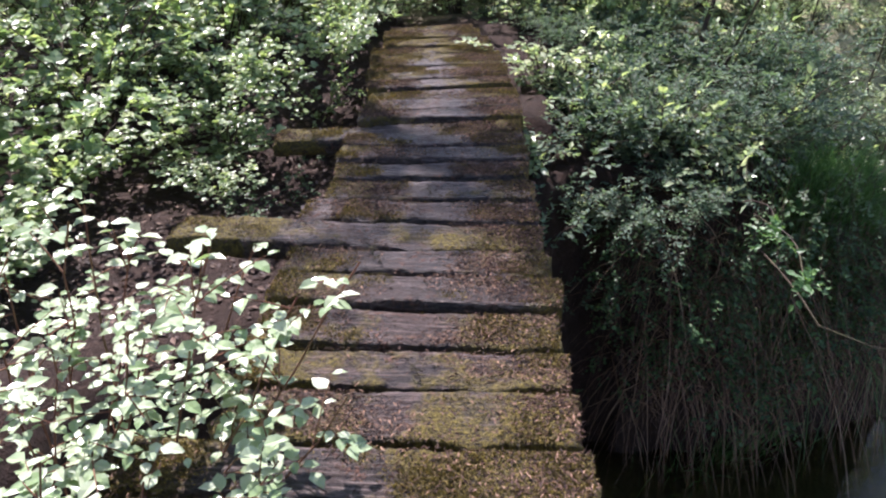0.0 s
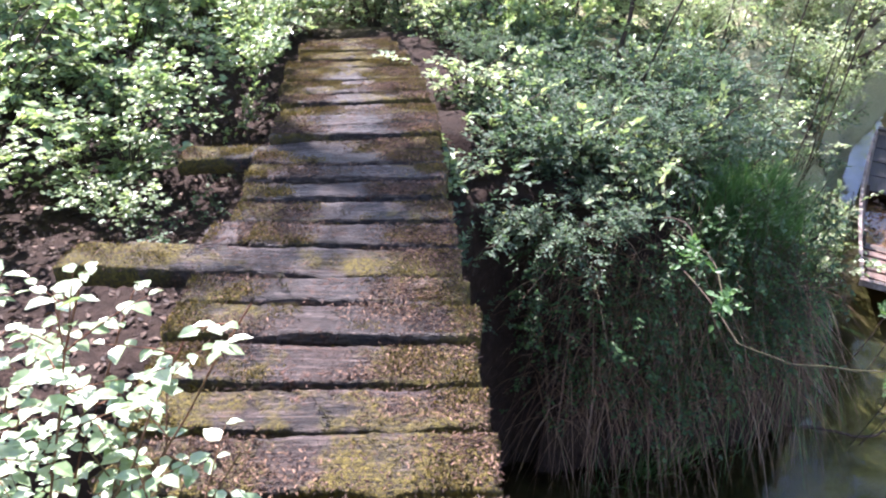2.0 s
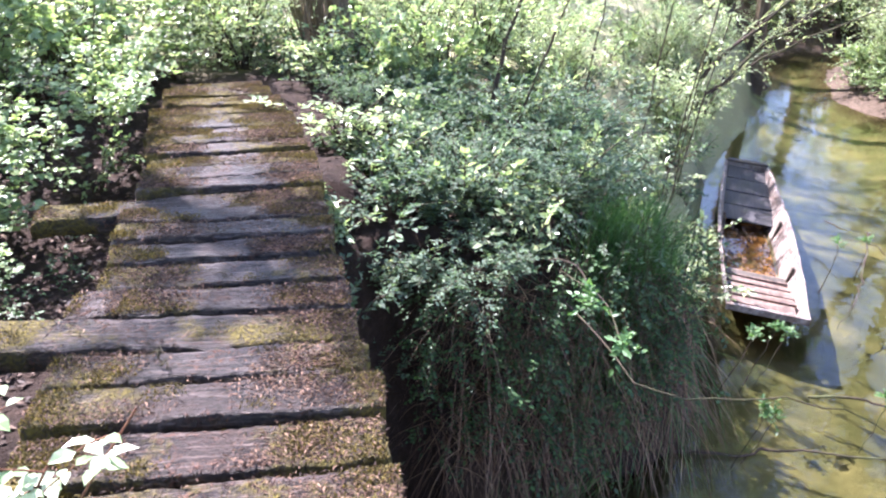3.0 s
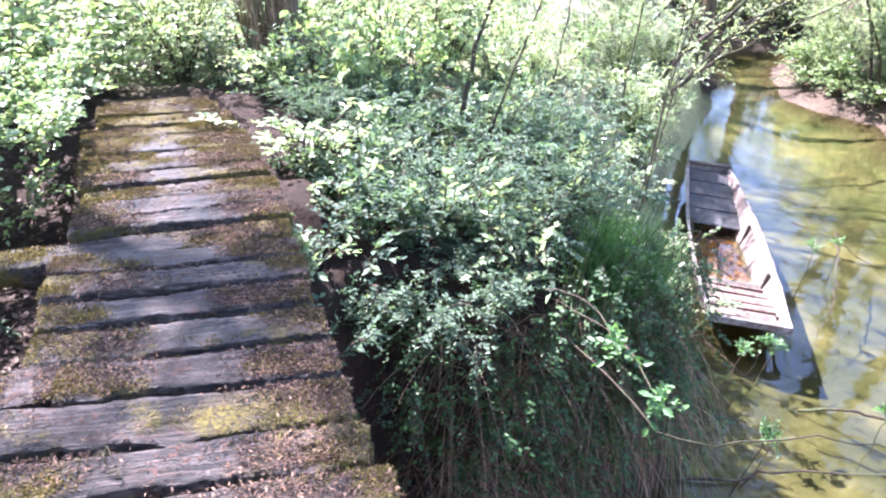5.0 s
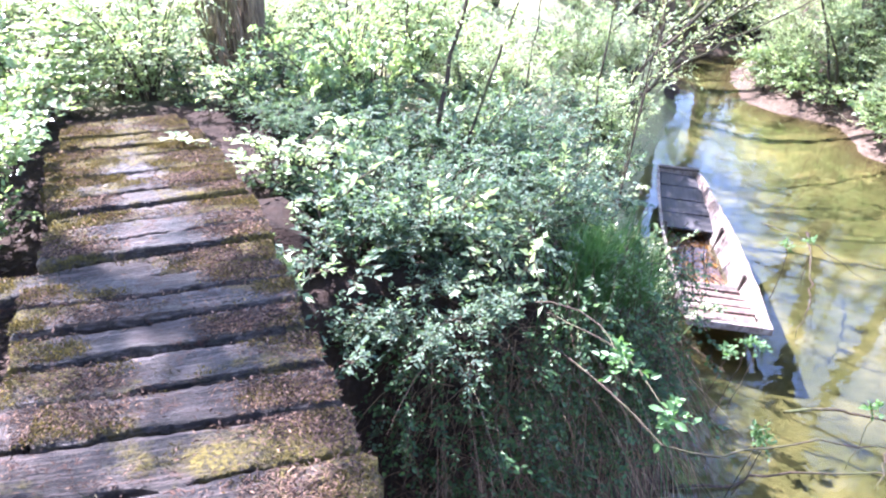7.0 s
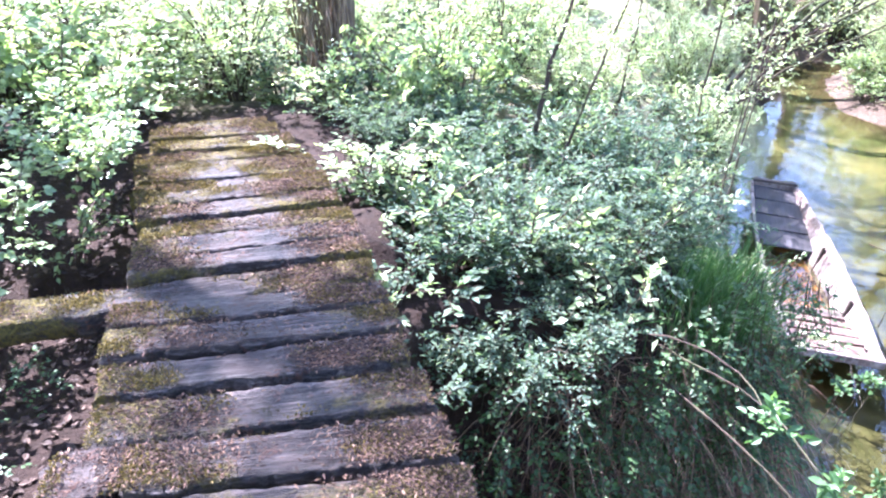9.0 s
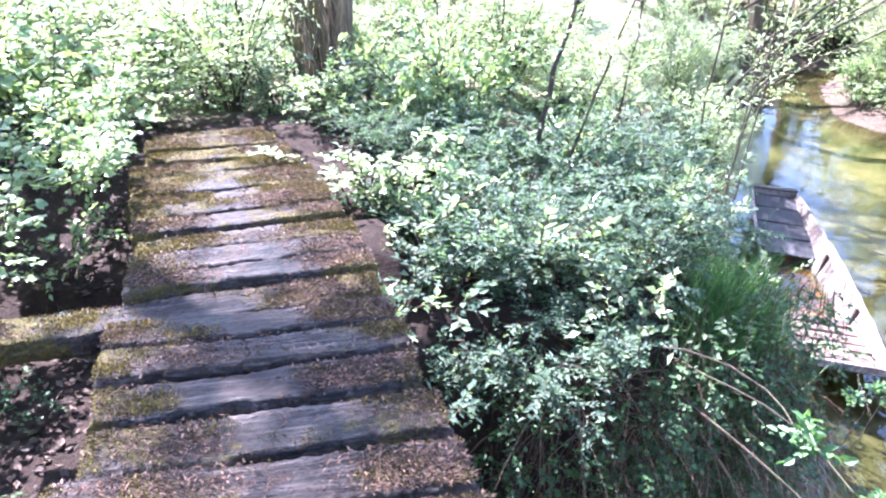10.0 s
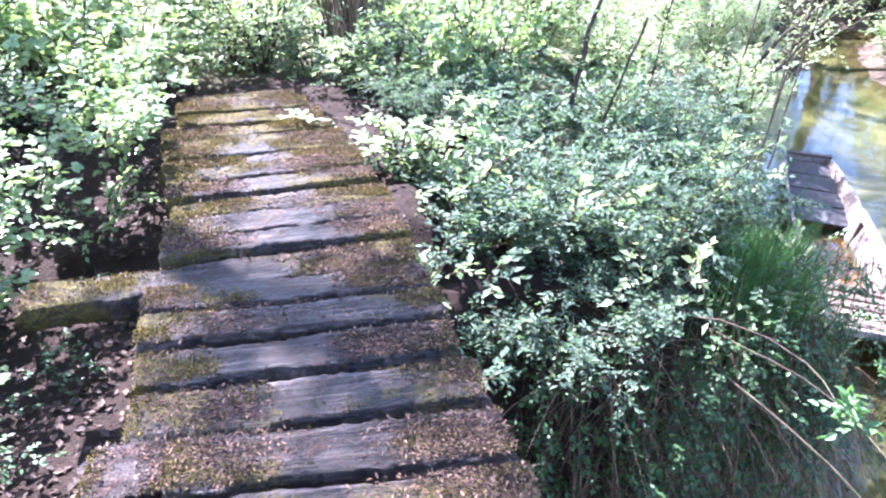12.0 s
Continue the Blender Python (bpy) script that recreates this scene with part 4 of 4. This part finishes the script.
# grass tuft and dry stalks on the corner of the bank
def build_grass():
    rng = np.random.default_rng(31)
    k = 3200
    c = rng.normal(0, 1, (k, 2)) * (0.34, 0.13) + (2.45, 5.85)
    c[:, 1] += (c[:, 0] - 2.45) * 0.8
    P = np.stack([c[:, 0], c[:, 1], height(c[:, 0], c[:, 1]) - 0.01], 1)
    D = np.stack([rng.normal(0.05, 0.30, k), rng.normal(-0.20, 0.28, k), np.full(k, 1.0)], 1)
    v, f = blade_arrays(rng, P, D, rng.uniform(0.2, 0.78, k), rng.uniform(0.003, 0.006, k), rng.uniform(0.05, 0.7, k))
    tagged(new("grass_tuft", mesh_from("grass_tuft", v, f, M_GRASS)), "tall bright green grass tuft on the bank edge", "grass", kind="stuff")
    for count, x0, x1, mat, nm, lb in ((1500, 1.15, 3.2, M_DRY, "dry_grass", "brown dead grass hanging over the bank"), (260, 2.2, 4.0, M_GRASS, "bank_grass", "thin green grass along the bank")):
        x = rng.uniform(x0, x1, count)
        x = np.round(x * 7) / 7 + rng.normal(0, 0.10, count)
        y = np.interp(x, (1.0, 1.2, 2.0, 2.7, 3.2, 3.6, 4.0), (5.4, 5.25, 5.4, 5.7, 6.0, 6.8, 7.8)) + np.abs(rng.normal(0.06, 0.10, count)) + 0.03
        P = np.stack([x, y, height(x, y)], 1)
        D = np.stack([rng.normal(0.0, 0.8, count), rng.normal(-0.6, 0.45, count), rng.uniform(-0.5, 0.8, count)], 1)
        v, f = blade_arrays(rng, P, D, 0.2 + 0.75 * rng.uniform(0, 1, count) ** 1.6, rng.uniform(0.003, 0.007, count), rng.uniform(0.6, 1.7, count))
        tagged(new(nm, mesh_from(nm, v, f, mat)), lb, "grass", kind="stuff")
    k = 9000
    x, y = rng.uniform(-5, 7, k), rng.uniform(3.3, 12, k)
    x[:2200], y[:2200] = rng.uniform(-2.4, -0.4, 2200), rng.uniform(3.2, 6.8, 2200)
    x[3500:5500], y[3500:5500] = rng.uniform(10.3, 14.0, 2000), rng.uniform(11.0, 18.0, 2000)
    ok = (shore(x, y) > 0.02) & ~((x > -0.5) & (x < 0.75) & (y < 7.9))
    x, y = x[ok], y[ok]
    k = len(x)
    a = rng.uniform(0, 6.28, k)
    P = np.stack([x, y, height(x, y) + 0.012], 1)
    v, f = simple_leaf_arrays(P, np.stack([np.cos(a), np.sin(a), rng.normal(0, 0.2, k)], 1), np.array([0, 0, 1.0]) + rng.normal(0, 0.35, (k, 3)), rng.uniform(0.025, 0.06, k), 0.55)
    tagged(new("fallen_leaves", mesh_from("fallen_leaves", v, f, M_DEAD)), "dead brown leaves over the woodland floor", "leaves", kind="stuff")


build_grass()


def toothed_leaf(width, fold, curl):
    """One bramble leaflet along +y, a unit long: pointed oval with a toothed margin and a creased midrib."""
    rows = 9
    V, F = [], []
    for i in range(rows + 1):
        t = i / rows
        w = width * 0.5 * math.sin(math.pi * t ** 0.8) ** 0.75 * (1.0 - 0.25 * t)
        z = -curl * t * t
        tooth = 0.035 if i % 2 else -0.01
        V += [(-w, t + tooth, z + fold * w * 1.6), (0.0, t, z - fold * 0.12), (w, t + tooth, z + fold * w * 1.6)]
    for i in range(rows):
        a, b = 3 * i, 3 * i + 3
        F += [(a, a + 1, b + 1, b), (a + 1, a + 2, b + 2, b + 1)]
    return mesh_from("leaf", V, F, M_BRAMBLE, True)


# bramble beside the near end: arching canes, each near leaf a part of its own
def build_bramble():
    rng = np.random.default_rng(41)
    ob = thing("bramble", (0, 0, 0), "sunlit bramble with broad pale leaves leaning over the planks", "bush")
    foot = (-0.85, 2.15, float(height(-0.85, 2.15)))
    tips = [(-0.04, 2.32, 0.66), (0.32, 2.36, 0.63), (0.3, 2.22, 0.31), (-0.43, 2.35, 0.7), (0.13, 2.4, 0.48), (-0.14, 2.0, 0.19), (0.04, 2.0, 0.19), (-0.72, 2.3, 0.48), (-0.26, 2.3, 0.4), (-0.57, 2.6, 0.61), (-0.09, 2.5, 0.42), (-0.3, 1.9, 0.33), (-0.91, 2.6, 0.51), (-0.52, 2.0, 0.43), (-0.34, 2.7, 0.4), (-0.94, 2.2, 0.43), (-0.39, 2.15, 0.14), (0.09, 2.2, 0.25), (-0.66, 1.8, 0.4), (-0.18, 2.15, 0.52), (-0.63, 2.4, 0.31), (0.15, 2.1, 0.2), (-0.35, 1.75, 0.23), (-0.34, 2.45, 0.56)]
    P, D, N, L, lines = [], [], [], [], []
    for tip in tips:
        f = Vector(foot) + Vector((rng.uniform(-0.3, 0.25), rng.uniform(-0.4, 0.4), 0))
        mid = f.lerp(Vector(tip), 0.55) + Vector((-0.08, rng.uniform(-0.1, 0.1), 0.28))
        cane = curve([f, mid, tip], rng, 14, 0.006)
        me = mesh_from("cane", *tubes([(cane, 0.006, 0.0025)], 6), M_STEM_RED, True)
        part_mesh("cane", me, ob, "thin reddish-brown cane")
        a = leafy(rng, cane, 21, 0.20, 6, 0.055, lo=0.34, up=0.3, hang=0.15, flat=0.16)
        lines += a[0]
        P.append(a[1]), D.append(a[2]), N.append(a[3]), L.append(a[4])
    part_mesh("twigwork", mesh_from("twigwork", *tubes(lines, 4), M_STEM_RED, True), ob, "thin reddish side shoots", kind="stuff")
    P, D, N, L = (np.concatenate(a) for a in (P, D, N, L))
    D[:, 2] = D[:, 2] * 0.3 - 0.08
    order = rng.permutation(len(P))
    shapes = [toothed_leaf(w, fold, curl) for w, fold, curl in ((0.74, 0.10, 0.14), (0.66, 0.16, 0.20), (0.82, 0.06, 0.10))]
    for k in order[:300]:
        d = Vector(unit(D[k]))
        s = d.cross(Vector(N[k])).normalized()
        u = s.cross(d)
        lf = part_mesh("leaf", shapes[k % 3], ob)
        lf.matrix_basis = Matrix.Translation(P[k]) @ Matrix((s, d, u)).transposed().to_4x4() @ Matrix.Scale(float(L[k]), 4)
    rest = order[300:]
    if len(rest):
        part_mesh("foliage", mesh_from("foliage", *leaf_arrays(P[rest], D[rest], N[rest], L[rest], 0.7), M_BRAMBLE), ob, kind="stuff")


build_bramble()


# trees
def trunk_mesh(rng, line, r0, r1, furrow=0.12, sides=22):
    v, f = tubes([(line, r0, r1)], sides)
    n = len(line)
    v = v.reshape(n, sides, 3)
    c = np.asarray(line)[:, None]
    ang = np.arange(sides) / sides * 2 * np.pi
    amp = 1 + furrow * np.sin(ang * 5 + 0.6)[None, :] + furrow * 0.6 * np.sin(ang * 9 + np.linspace(0, 3, n)[:, None]) + rng.normal(0, furrow * 0.25, (n, sides))
    amp *= (1 + 0.5 * np.exp(-np.linspace(0, 1, n) * 14))[:, None]
    return mesh_from("trunk", (c + (v - c) * amp[..., None]).reshape(-1, 3), f, M_BARK, True)


def tree(rng, label, tall, r0, crown_h, crown_r, lean=(0, 0), twigs=34, leaves=13, shoots=0):
    ob = thing("tree", (0, 0, 0), label, "tree", "trees round the pond")
    line = curve([(0, 0, -0.15), (lean[0] * 0.3, lean[1] * 0.3, tall * 0.4), (lean[0], lean[1], tall)], rng, 18, 0.015)
    part_mesh("trunk", trunk_mesh(rng, line, r0, r0 * 0.55), ob, "dark furrowed bark")
    lines, P, D, N, L = grow(rng, 13, crown_h, crown_r, twigs, leaves, 0.85, 0.10, droop=0.25, up=0.1, foot=r0, low=0.22)
    off = np.array([lean[0], lean[1], tall * 0.93])
    lines = [(p + off, a * (2.2 if len(p) == 9 else 1), b) for p, a, b in lines]
    for _ in range(shoots):
        a, r = rng.uniform(2.6, 4.7), r0 * rng.uniform(1.0, 3.2)
        b = np.array([math.cos(a) * r, math.sin(a) * r, -0.1])
        lines.append((curve([b, b + (rng.normal(-0.03, 0.07), rng.normal(0, 0.05), 0.7), b + (rng.normal(-0.1, 0.25), rng.normal(0, 0.15), 1.9)], rng, 9, 0.010), rng.uniform(0.008, 0.018), 0.005))
    part_mesh("limb", mesh_from("limb", *tubes(lines, 5), M_SHOOT if shoots else M_TWIG, True), ob, "branching limbs", kind="stuff")
    part_mesh("crown", mesh_from("crown", *simple_leaf_arrays(P + off, D, N, L, 0.6), M_HAZEL), ob, "open spring crown of small leaves", kind="stuff")
    return ob


near_tree = tree(R, "old tree with furrowed bark and thin shoots by the bridge end", 4.6, 0.12, 3.4, 1.6, (0.05, 0.1), 18, 10, shoots=60)
near_tree.location = (0.32, 9.0, float(height(0.32, 9.0)))
TALL = [tree(R, "tall woodland tree in light spring leaf, unseen crown added for reflections and shade", 3.6, 0.16, 5.5, 3.0, (0.3, 0.1)), tree(R, "tall woodland tree in light spring leaf, unseen crown added for reflections and shade", 4.2, 0.18, 6.0, 3.2, (-0.3, 0.2))]
# unseen crowns for reflections and dapple; those behind (y < 0) block sky light
scatter(TALL, [(-9.5, 15.5, 0, 1.0, 1.0), (15.0, 12.4, 0, 1.1, 1.0), (13.5, 10.5, 0, 1.1, 1.0), (12.5, 16.0, 0, 1.2, 1.2), (0.8, 25.0, 0, 1.2, 1.1), (15.5, 13.5, 0, 1.2, 1.2),
               (-1.0, 20.0, 0, 1.1, 1.1), (-7.5, 5.5, 0, 1.0, 1.0), (17.5, 9.5, 0, 1.2, 1.2), (-8.5, 19, 0, 1.2, 1.1), (9.8, 19.5, 0, 1.2, 1.2), (-8, 0, 0, 1, 1), (-3, -4.5, 0, 1, 1), (19, 14, 0, 1.3, 1.3), (10.6, 25.5, 0, 1.2, 1.1), (13.8, 24.2, 0, 1.2, 1.1), (1.2, -2.8, 0, 1.1, 1.0), (4.3, -2.4, 0, 1.1, 1.0), (-1.8, -2.4, 0, 1.1, 1.0), (2.5, -5.0, 0, 1.2, 1.1), (7.5, -3.6, 0, 1.2, 1.1), (-4.5, -1.5, 0, 1.0, 1.0), (14.5, 7.6, 0, 1.2, 1.0), (10.5, -4.5, 0, 1.2, 1.1)], R)

for x, y, lx, ly in ((12.0, 12.6, -2.4, -0.6), (12.6, 15.8, -2.0, 0.2), (13.6, 10.2, -2.2, 0.4), (7.3, 17.6, 1.6, -0.6)):
    over_water = tree(R, "tall tree leaning out over the pond", 4.6, 0.17, 5.2, 3.4, (lx, ly), 30, 13)
    over_water.location = (x, y, float(height(x, y)))
# added tree; its unseen high crown shades the middle of the deck
deck_shade_tree = tree(R, "tall slim tree added so its unseen crown shades the deck", 6.8, 0.15, 1.5, 0.8, (0.2, 0.0), 12, 9)
deck_shade_tree.location = (-3.3, 8.5, float(height(-3.3, 8.5)))


def sapling(rng, pts, r0, label, twigs, twig_len=0.3, leaf_len=0.055, mat=M_HAZEL, lo=0.35, name="sapling", cat="tree"):
    ob = thing(name, (0, 0, 0), label, cat)
    line = curve(pts, rng, 16, 0.008 if cat == "tree" else 0.025)
    part_mesh("trunk" if cat == "tree" else "bough", mesh_from("trunk", *tubes([(line, r0, r0 * 0.35)], 8), M_TWIG, True), ob, "thin dark stem")
    a = leafy(rng, line, twigs, twig_len, 8, leaf_len, lo=lo)
    part_mesh("twigwork", mesh_from("twigwork", *tubes(a[0], 4), M_TWIG, True), ob, kind="stuff")
    part_mesh("foliage", mesh_from("foliage", *leaf_arrays(a[1], a[2], a[3], a[4], 0.55), mat), ob, kind="stuff")
    return ob


def g(x, y, dz=0.0):
    return (x, y, float(height(x, y)) + dz)


sapling(R, [g(1.55, 7.4, -0.05), (1.61, 7.4, -0.5), (1.69, 7.4, 0.02), (1.77, 7.4, 0.42), (1.87, 7.4, 0.8), (1.92, 7.35, 1.6), (1.7, 7.2, 2.6)], 0.024, "slender leaning sapling rising out of the privet", 34)
sapling(R, [g(1.83, 7.4, -0.05), (1.92, 7.4, -0.22), (2.15, 7.42, 0.40), (2.3, 7.45, 0.85), (2.6, 7.5, 2.0)], 0.014, "slender young sapling among the bushes", 30)
sapling(R, [g(3.3, 8.6, -0.05), (3.5, 8.6, 0.2), (3.6, 8.6, 1.4)], 0.012, "thin sapling with yellow-green leaves", 30)
for sx, sy, tx in ((1.2, 9.2, 1.0), (1.9, 9.6, 2.2), (2.9, 9.4, 3.2), (3.9, 9.0, 4.3), (0.1, 9.6, -0.2), (3.4, 8.0, 3.9), (1.5, 8.6, 1.65), (4.2, 9.6, 4.9), (-2.8, 9.3, -2.6), (-1.2, 9.5, -1.0)):
    sapling(R, [g(sx, sy, -0.05), ((sx + tx) / 2 + 0.06, sy, 0.5), (tx, sy, 1.5)], R.uniform(0.007, 0.013), "thin wispy sapling in the sunlit thicket", 26, 0.28, 0.05)
sapling(R, [g(-0.6, 9.0, -0.05), (-0.5, 9.0, 0.5), (-0.75, 9.0, 1.6)], 0.016, "thin dark sapling behind the bridge", 24)
sapling(R, [g(-1.9, 8.9, -0.05), (-1.9, 8.9, 0.4), (-2.1, 8.8, 1.5)], 0.018, "thin dark sapling in the thicket", 24)
for k, (bx, by, tx, ty, tz) in enumerate(((5.33, 12.25, 7.47, 12.25, 0.2), (5.73, 12.81, 7.01, 12.95, -0.4), (5.5, 12.67, 7.94, 12.11, 0.05), (5.15, 13.09, 6.55, 13.37, 0.3), (5.97, 13.37, 8.63, 13.09, 0.56), (5.04, 11.97, 6.89, 11.69, 0.56), (6.2, 13.93, 8.17, 14.21, 0.18))):
    f = Vector(g(bx, by, -0.05))
    t = Vector((tx, ty, tz))
    sapling(R, [f, f.lerp(t, 0.45) + Vector((-0.1, 0, 0.12)), t, t + (t - f) * 0.7 + Vector((0, 0, -0.25))], R.uniform(0.018, 0.035), "leaning willow bough reaching out over the water", 46, 0.4, 0.06, M_WILLOW, 0.15, "willow_bough", "bough")
for bx, by in ((11.94, 13.51), (12.29, 14.35), (12.98, 12.95), (13.8, 12.25), (11.82, 15.47), (14.49, 11.83)):
    for q in range(3):
        f = Vector(g(bx + R.uniform(-0.3, 0.3), by + R.uniform(-0.3, 0.3), -0.05))
        t = f + Vector((R.uniform(-1.3, -0.2), R.uniform(-0.9, 0.3), R.uniform(1.3, 2.4)))
        sapling(R, [f, f.lerp(t, 0.5) + Vector((0.15, 0.1, 0.1)), t, t + Vector((-0.5, -0.3, 0.1))], R.uniform(0.02, 0.04), "dark leaning young willow on the far bank", 26, 0.4, 0.06, M_WILLOW, 0.3, "young_willow")


# branches on and over the water, leafy sprigs
def branch(pts, r0, label, name="fallen_branch"):
    rng = np.random.default_rng(int(abs(pts[0][0]) * 1000))
    ob = thing(name, (0, 0, 0), label, "branch")
    part_mesh("wood", mesh_from("wood", *tubes([(curve(pts, rng, 20, 0.012), r0, r0 * 0.4)], 7), M_TWIG, True), ob)


branch([(1.85, 5.4, -0.8), (1.95, 4.7, -0.72), (2.02, 4.15, -0.66), (2.48, 4.3, -0.87), (2.85, 4.3, -0.87), (3.15, 4.3, -0.95), (3.41, 4.3, -1.07), (4.3, 4.3, -1.6)], 0.006, "thin bare branch arching over the water")
branch([(2.6, 6.0, -2.63), (2.97, 5.93, -2.62), (3.51, 5.83, -2.61), (3.86, 5.85, -2.60), (4.34, 5.81, -2.60), (5.4, 5.6, -2.64)], 0.016, "dark sunken branch at the water surface")
branch([(6.73, 9.43, -2.3), (6.62, 9.2, -2.32), (6.19, 8.54, -2.40), (5.9, 8.1, -2.5), (5.50, 7.73, -2.64)], 0.012, "crooked dark twig standing in the water")
branch([(6.45, 9.9, -2.35), (6.62, 9.2, -2.32), (7.1, 8.7, -2.64)], 0.009, "crooked dark twig standing in the water")
branch([(4.6, 6.6, -2.64), (4.89, 6.40, -2.5), (5.10, 6.23, -2.48), (5.27, 5.96, -2.46), (5.40, 5.68, -2.46), (5.9, 5.3, -2.6)], 0.014, "crooked dead branch lying on the shallow water")
branch([(5.7, 6.05, -2.62), (5.40, 5.97, -2.48), (5.05, 5.85, -2.47), (4.91, 5.78, -2.5), (4.70, 5.58, -2.64)], 0.011, "forked dead twig over the water")
for _ in range(9):
    a, x, y = R.uniform(0, 3.1), R.uniform(10.9, 12.4), R.uniform(13.5, 17.0)
    l = R.uniform(0.25, 0.7)
    branch([(x - l * math.cos(a), y - l * math.sin(a), float(height(x, y)) + 0.05), (x, y, float(height(x, y)) + 0.14), (x + l * math.cos(a), y + l * math.sin(a), float(height(x, y)) + 0.08)], R.uniform(0.015, 0.045), "bleached driftwood on the muddy far bank", "driftwood")


def sprig(tip, foot, rng):
    ob = thing("leafy_sprig", (0, 0, 0), "fresh light green sprig standing over the water", "plant", "sprigs over the water")
    line = curve([foot, Vector(foot).lerp(Vector(tip), 0.6) + Vector((0.05, 0, 0.08)), tip], rng, 10, 0.006)
    part_mesh("stem", mesh_from("stem", *tubes([(line, 0.005, 0.002)], 5), M_TWIG, True), ob)
    a = leafy(rng, line, 12, 0.10, 5, 0.045, lo=0.87, up=0.4)
    part_mesh("foliage", mesh_from("foliage", *leaf_arrays(a[1], a[2], a[3], a[4], 0.6), M_SPRIG), ob, kind="stuff")


branch([(-4.9, 6.8, 1.5), (-4.2, 6.9, 0.9), (-3.7, 7.0, 0.55), (-3.6, 7.0, -0.5)], 0.05, "dark leaning dead branch among the bushes", "dead_branch")
for _ in range(14):
    x, y, a, l = R.uniform(-0.4, 0.45), R.uniform(2.2, 6.5), R.uniform(0, 3.1), R.uniform(0.04, 0.11)
    branch([(x - l * math.cos(a), y - l * math.sin(a), 0.012), (x, y, 0.016), (x + l * math.cos(a), y + l * math.sin(a), 0.013)], R.uniform(0.0015, 0.003), "small dry twig lying on the planks", "twig")
for tip, foot in (((1.65, 3.95, -0.09), (1.75, 5.4, -0.6)), ((1.76, 3.74, -0.21), (1.85, 5.45, -0.7)), ((3.95, 6.6, -1.95), (3.8, 6.7, -2.64)), ((4.15, 6.65, -1.9), (4.0, 6.7, -2.64)), ((4.3, 6.7, -2.0), (4.15, 6.75, -2.64)),
                  ((3.6, 5.62, -1.95), (3.5, 5.7, -2.64)), ((3.75, 5.7, -2.1), (3.6, 5.75, -2.64)), ((5.37, 6.08, -1.9), (5.3, 6.1, -2.64)), ((5.6, 6.0, -2.05), (5.5, 6.1, -2.64)), ((4.7, 5.82, -2.05), (4.65, 5.85, -2.64)), ((5.74, 8.46, -1.95), (5.7, 8.5, -2.64)), ((6.3, 8.8, -2.1), (6.3, 8.8, -2.64))):
    sprig(tip, foot, R)
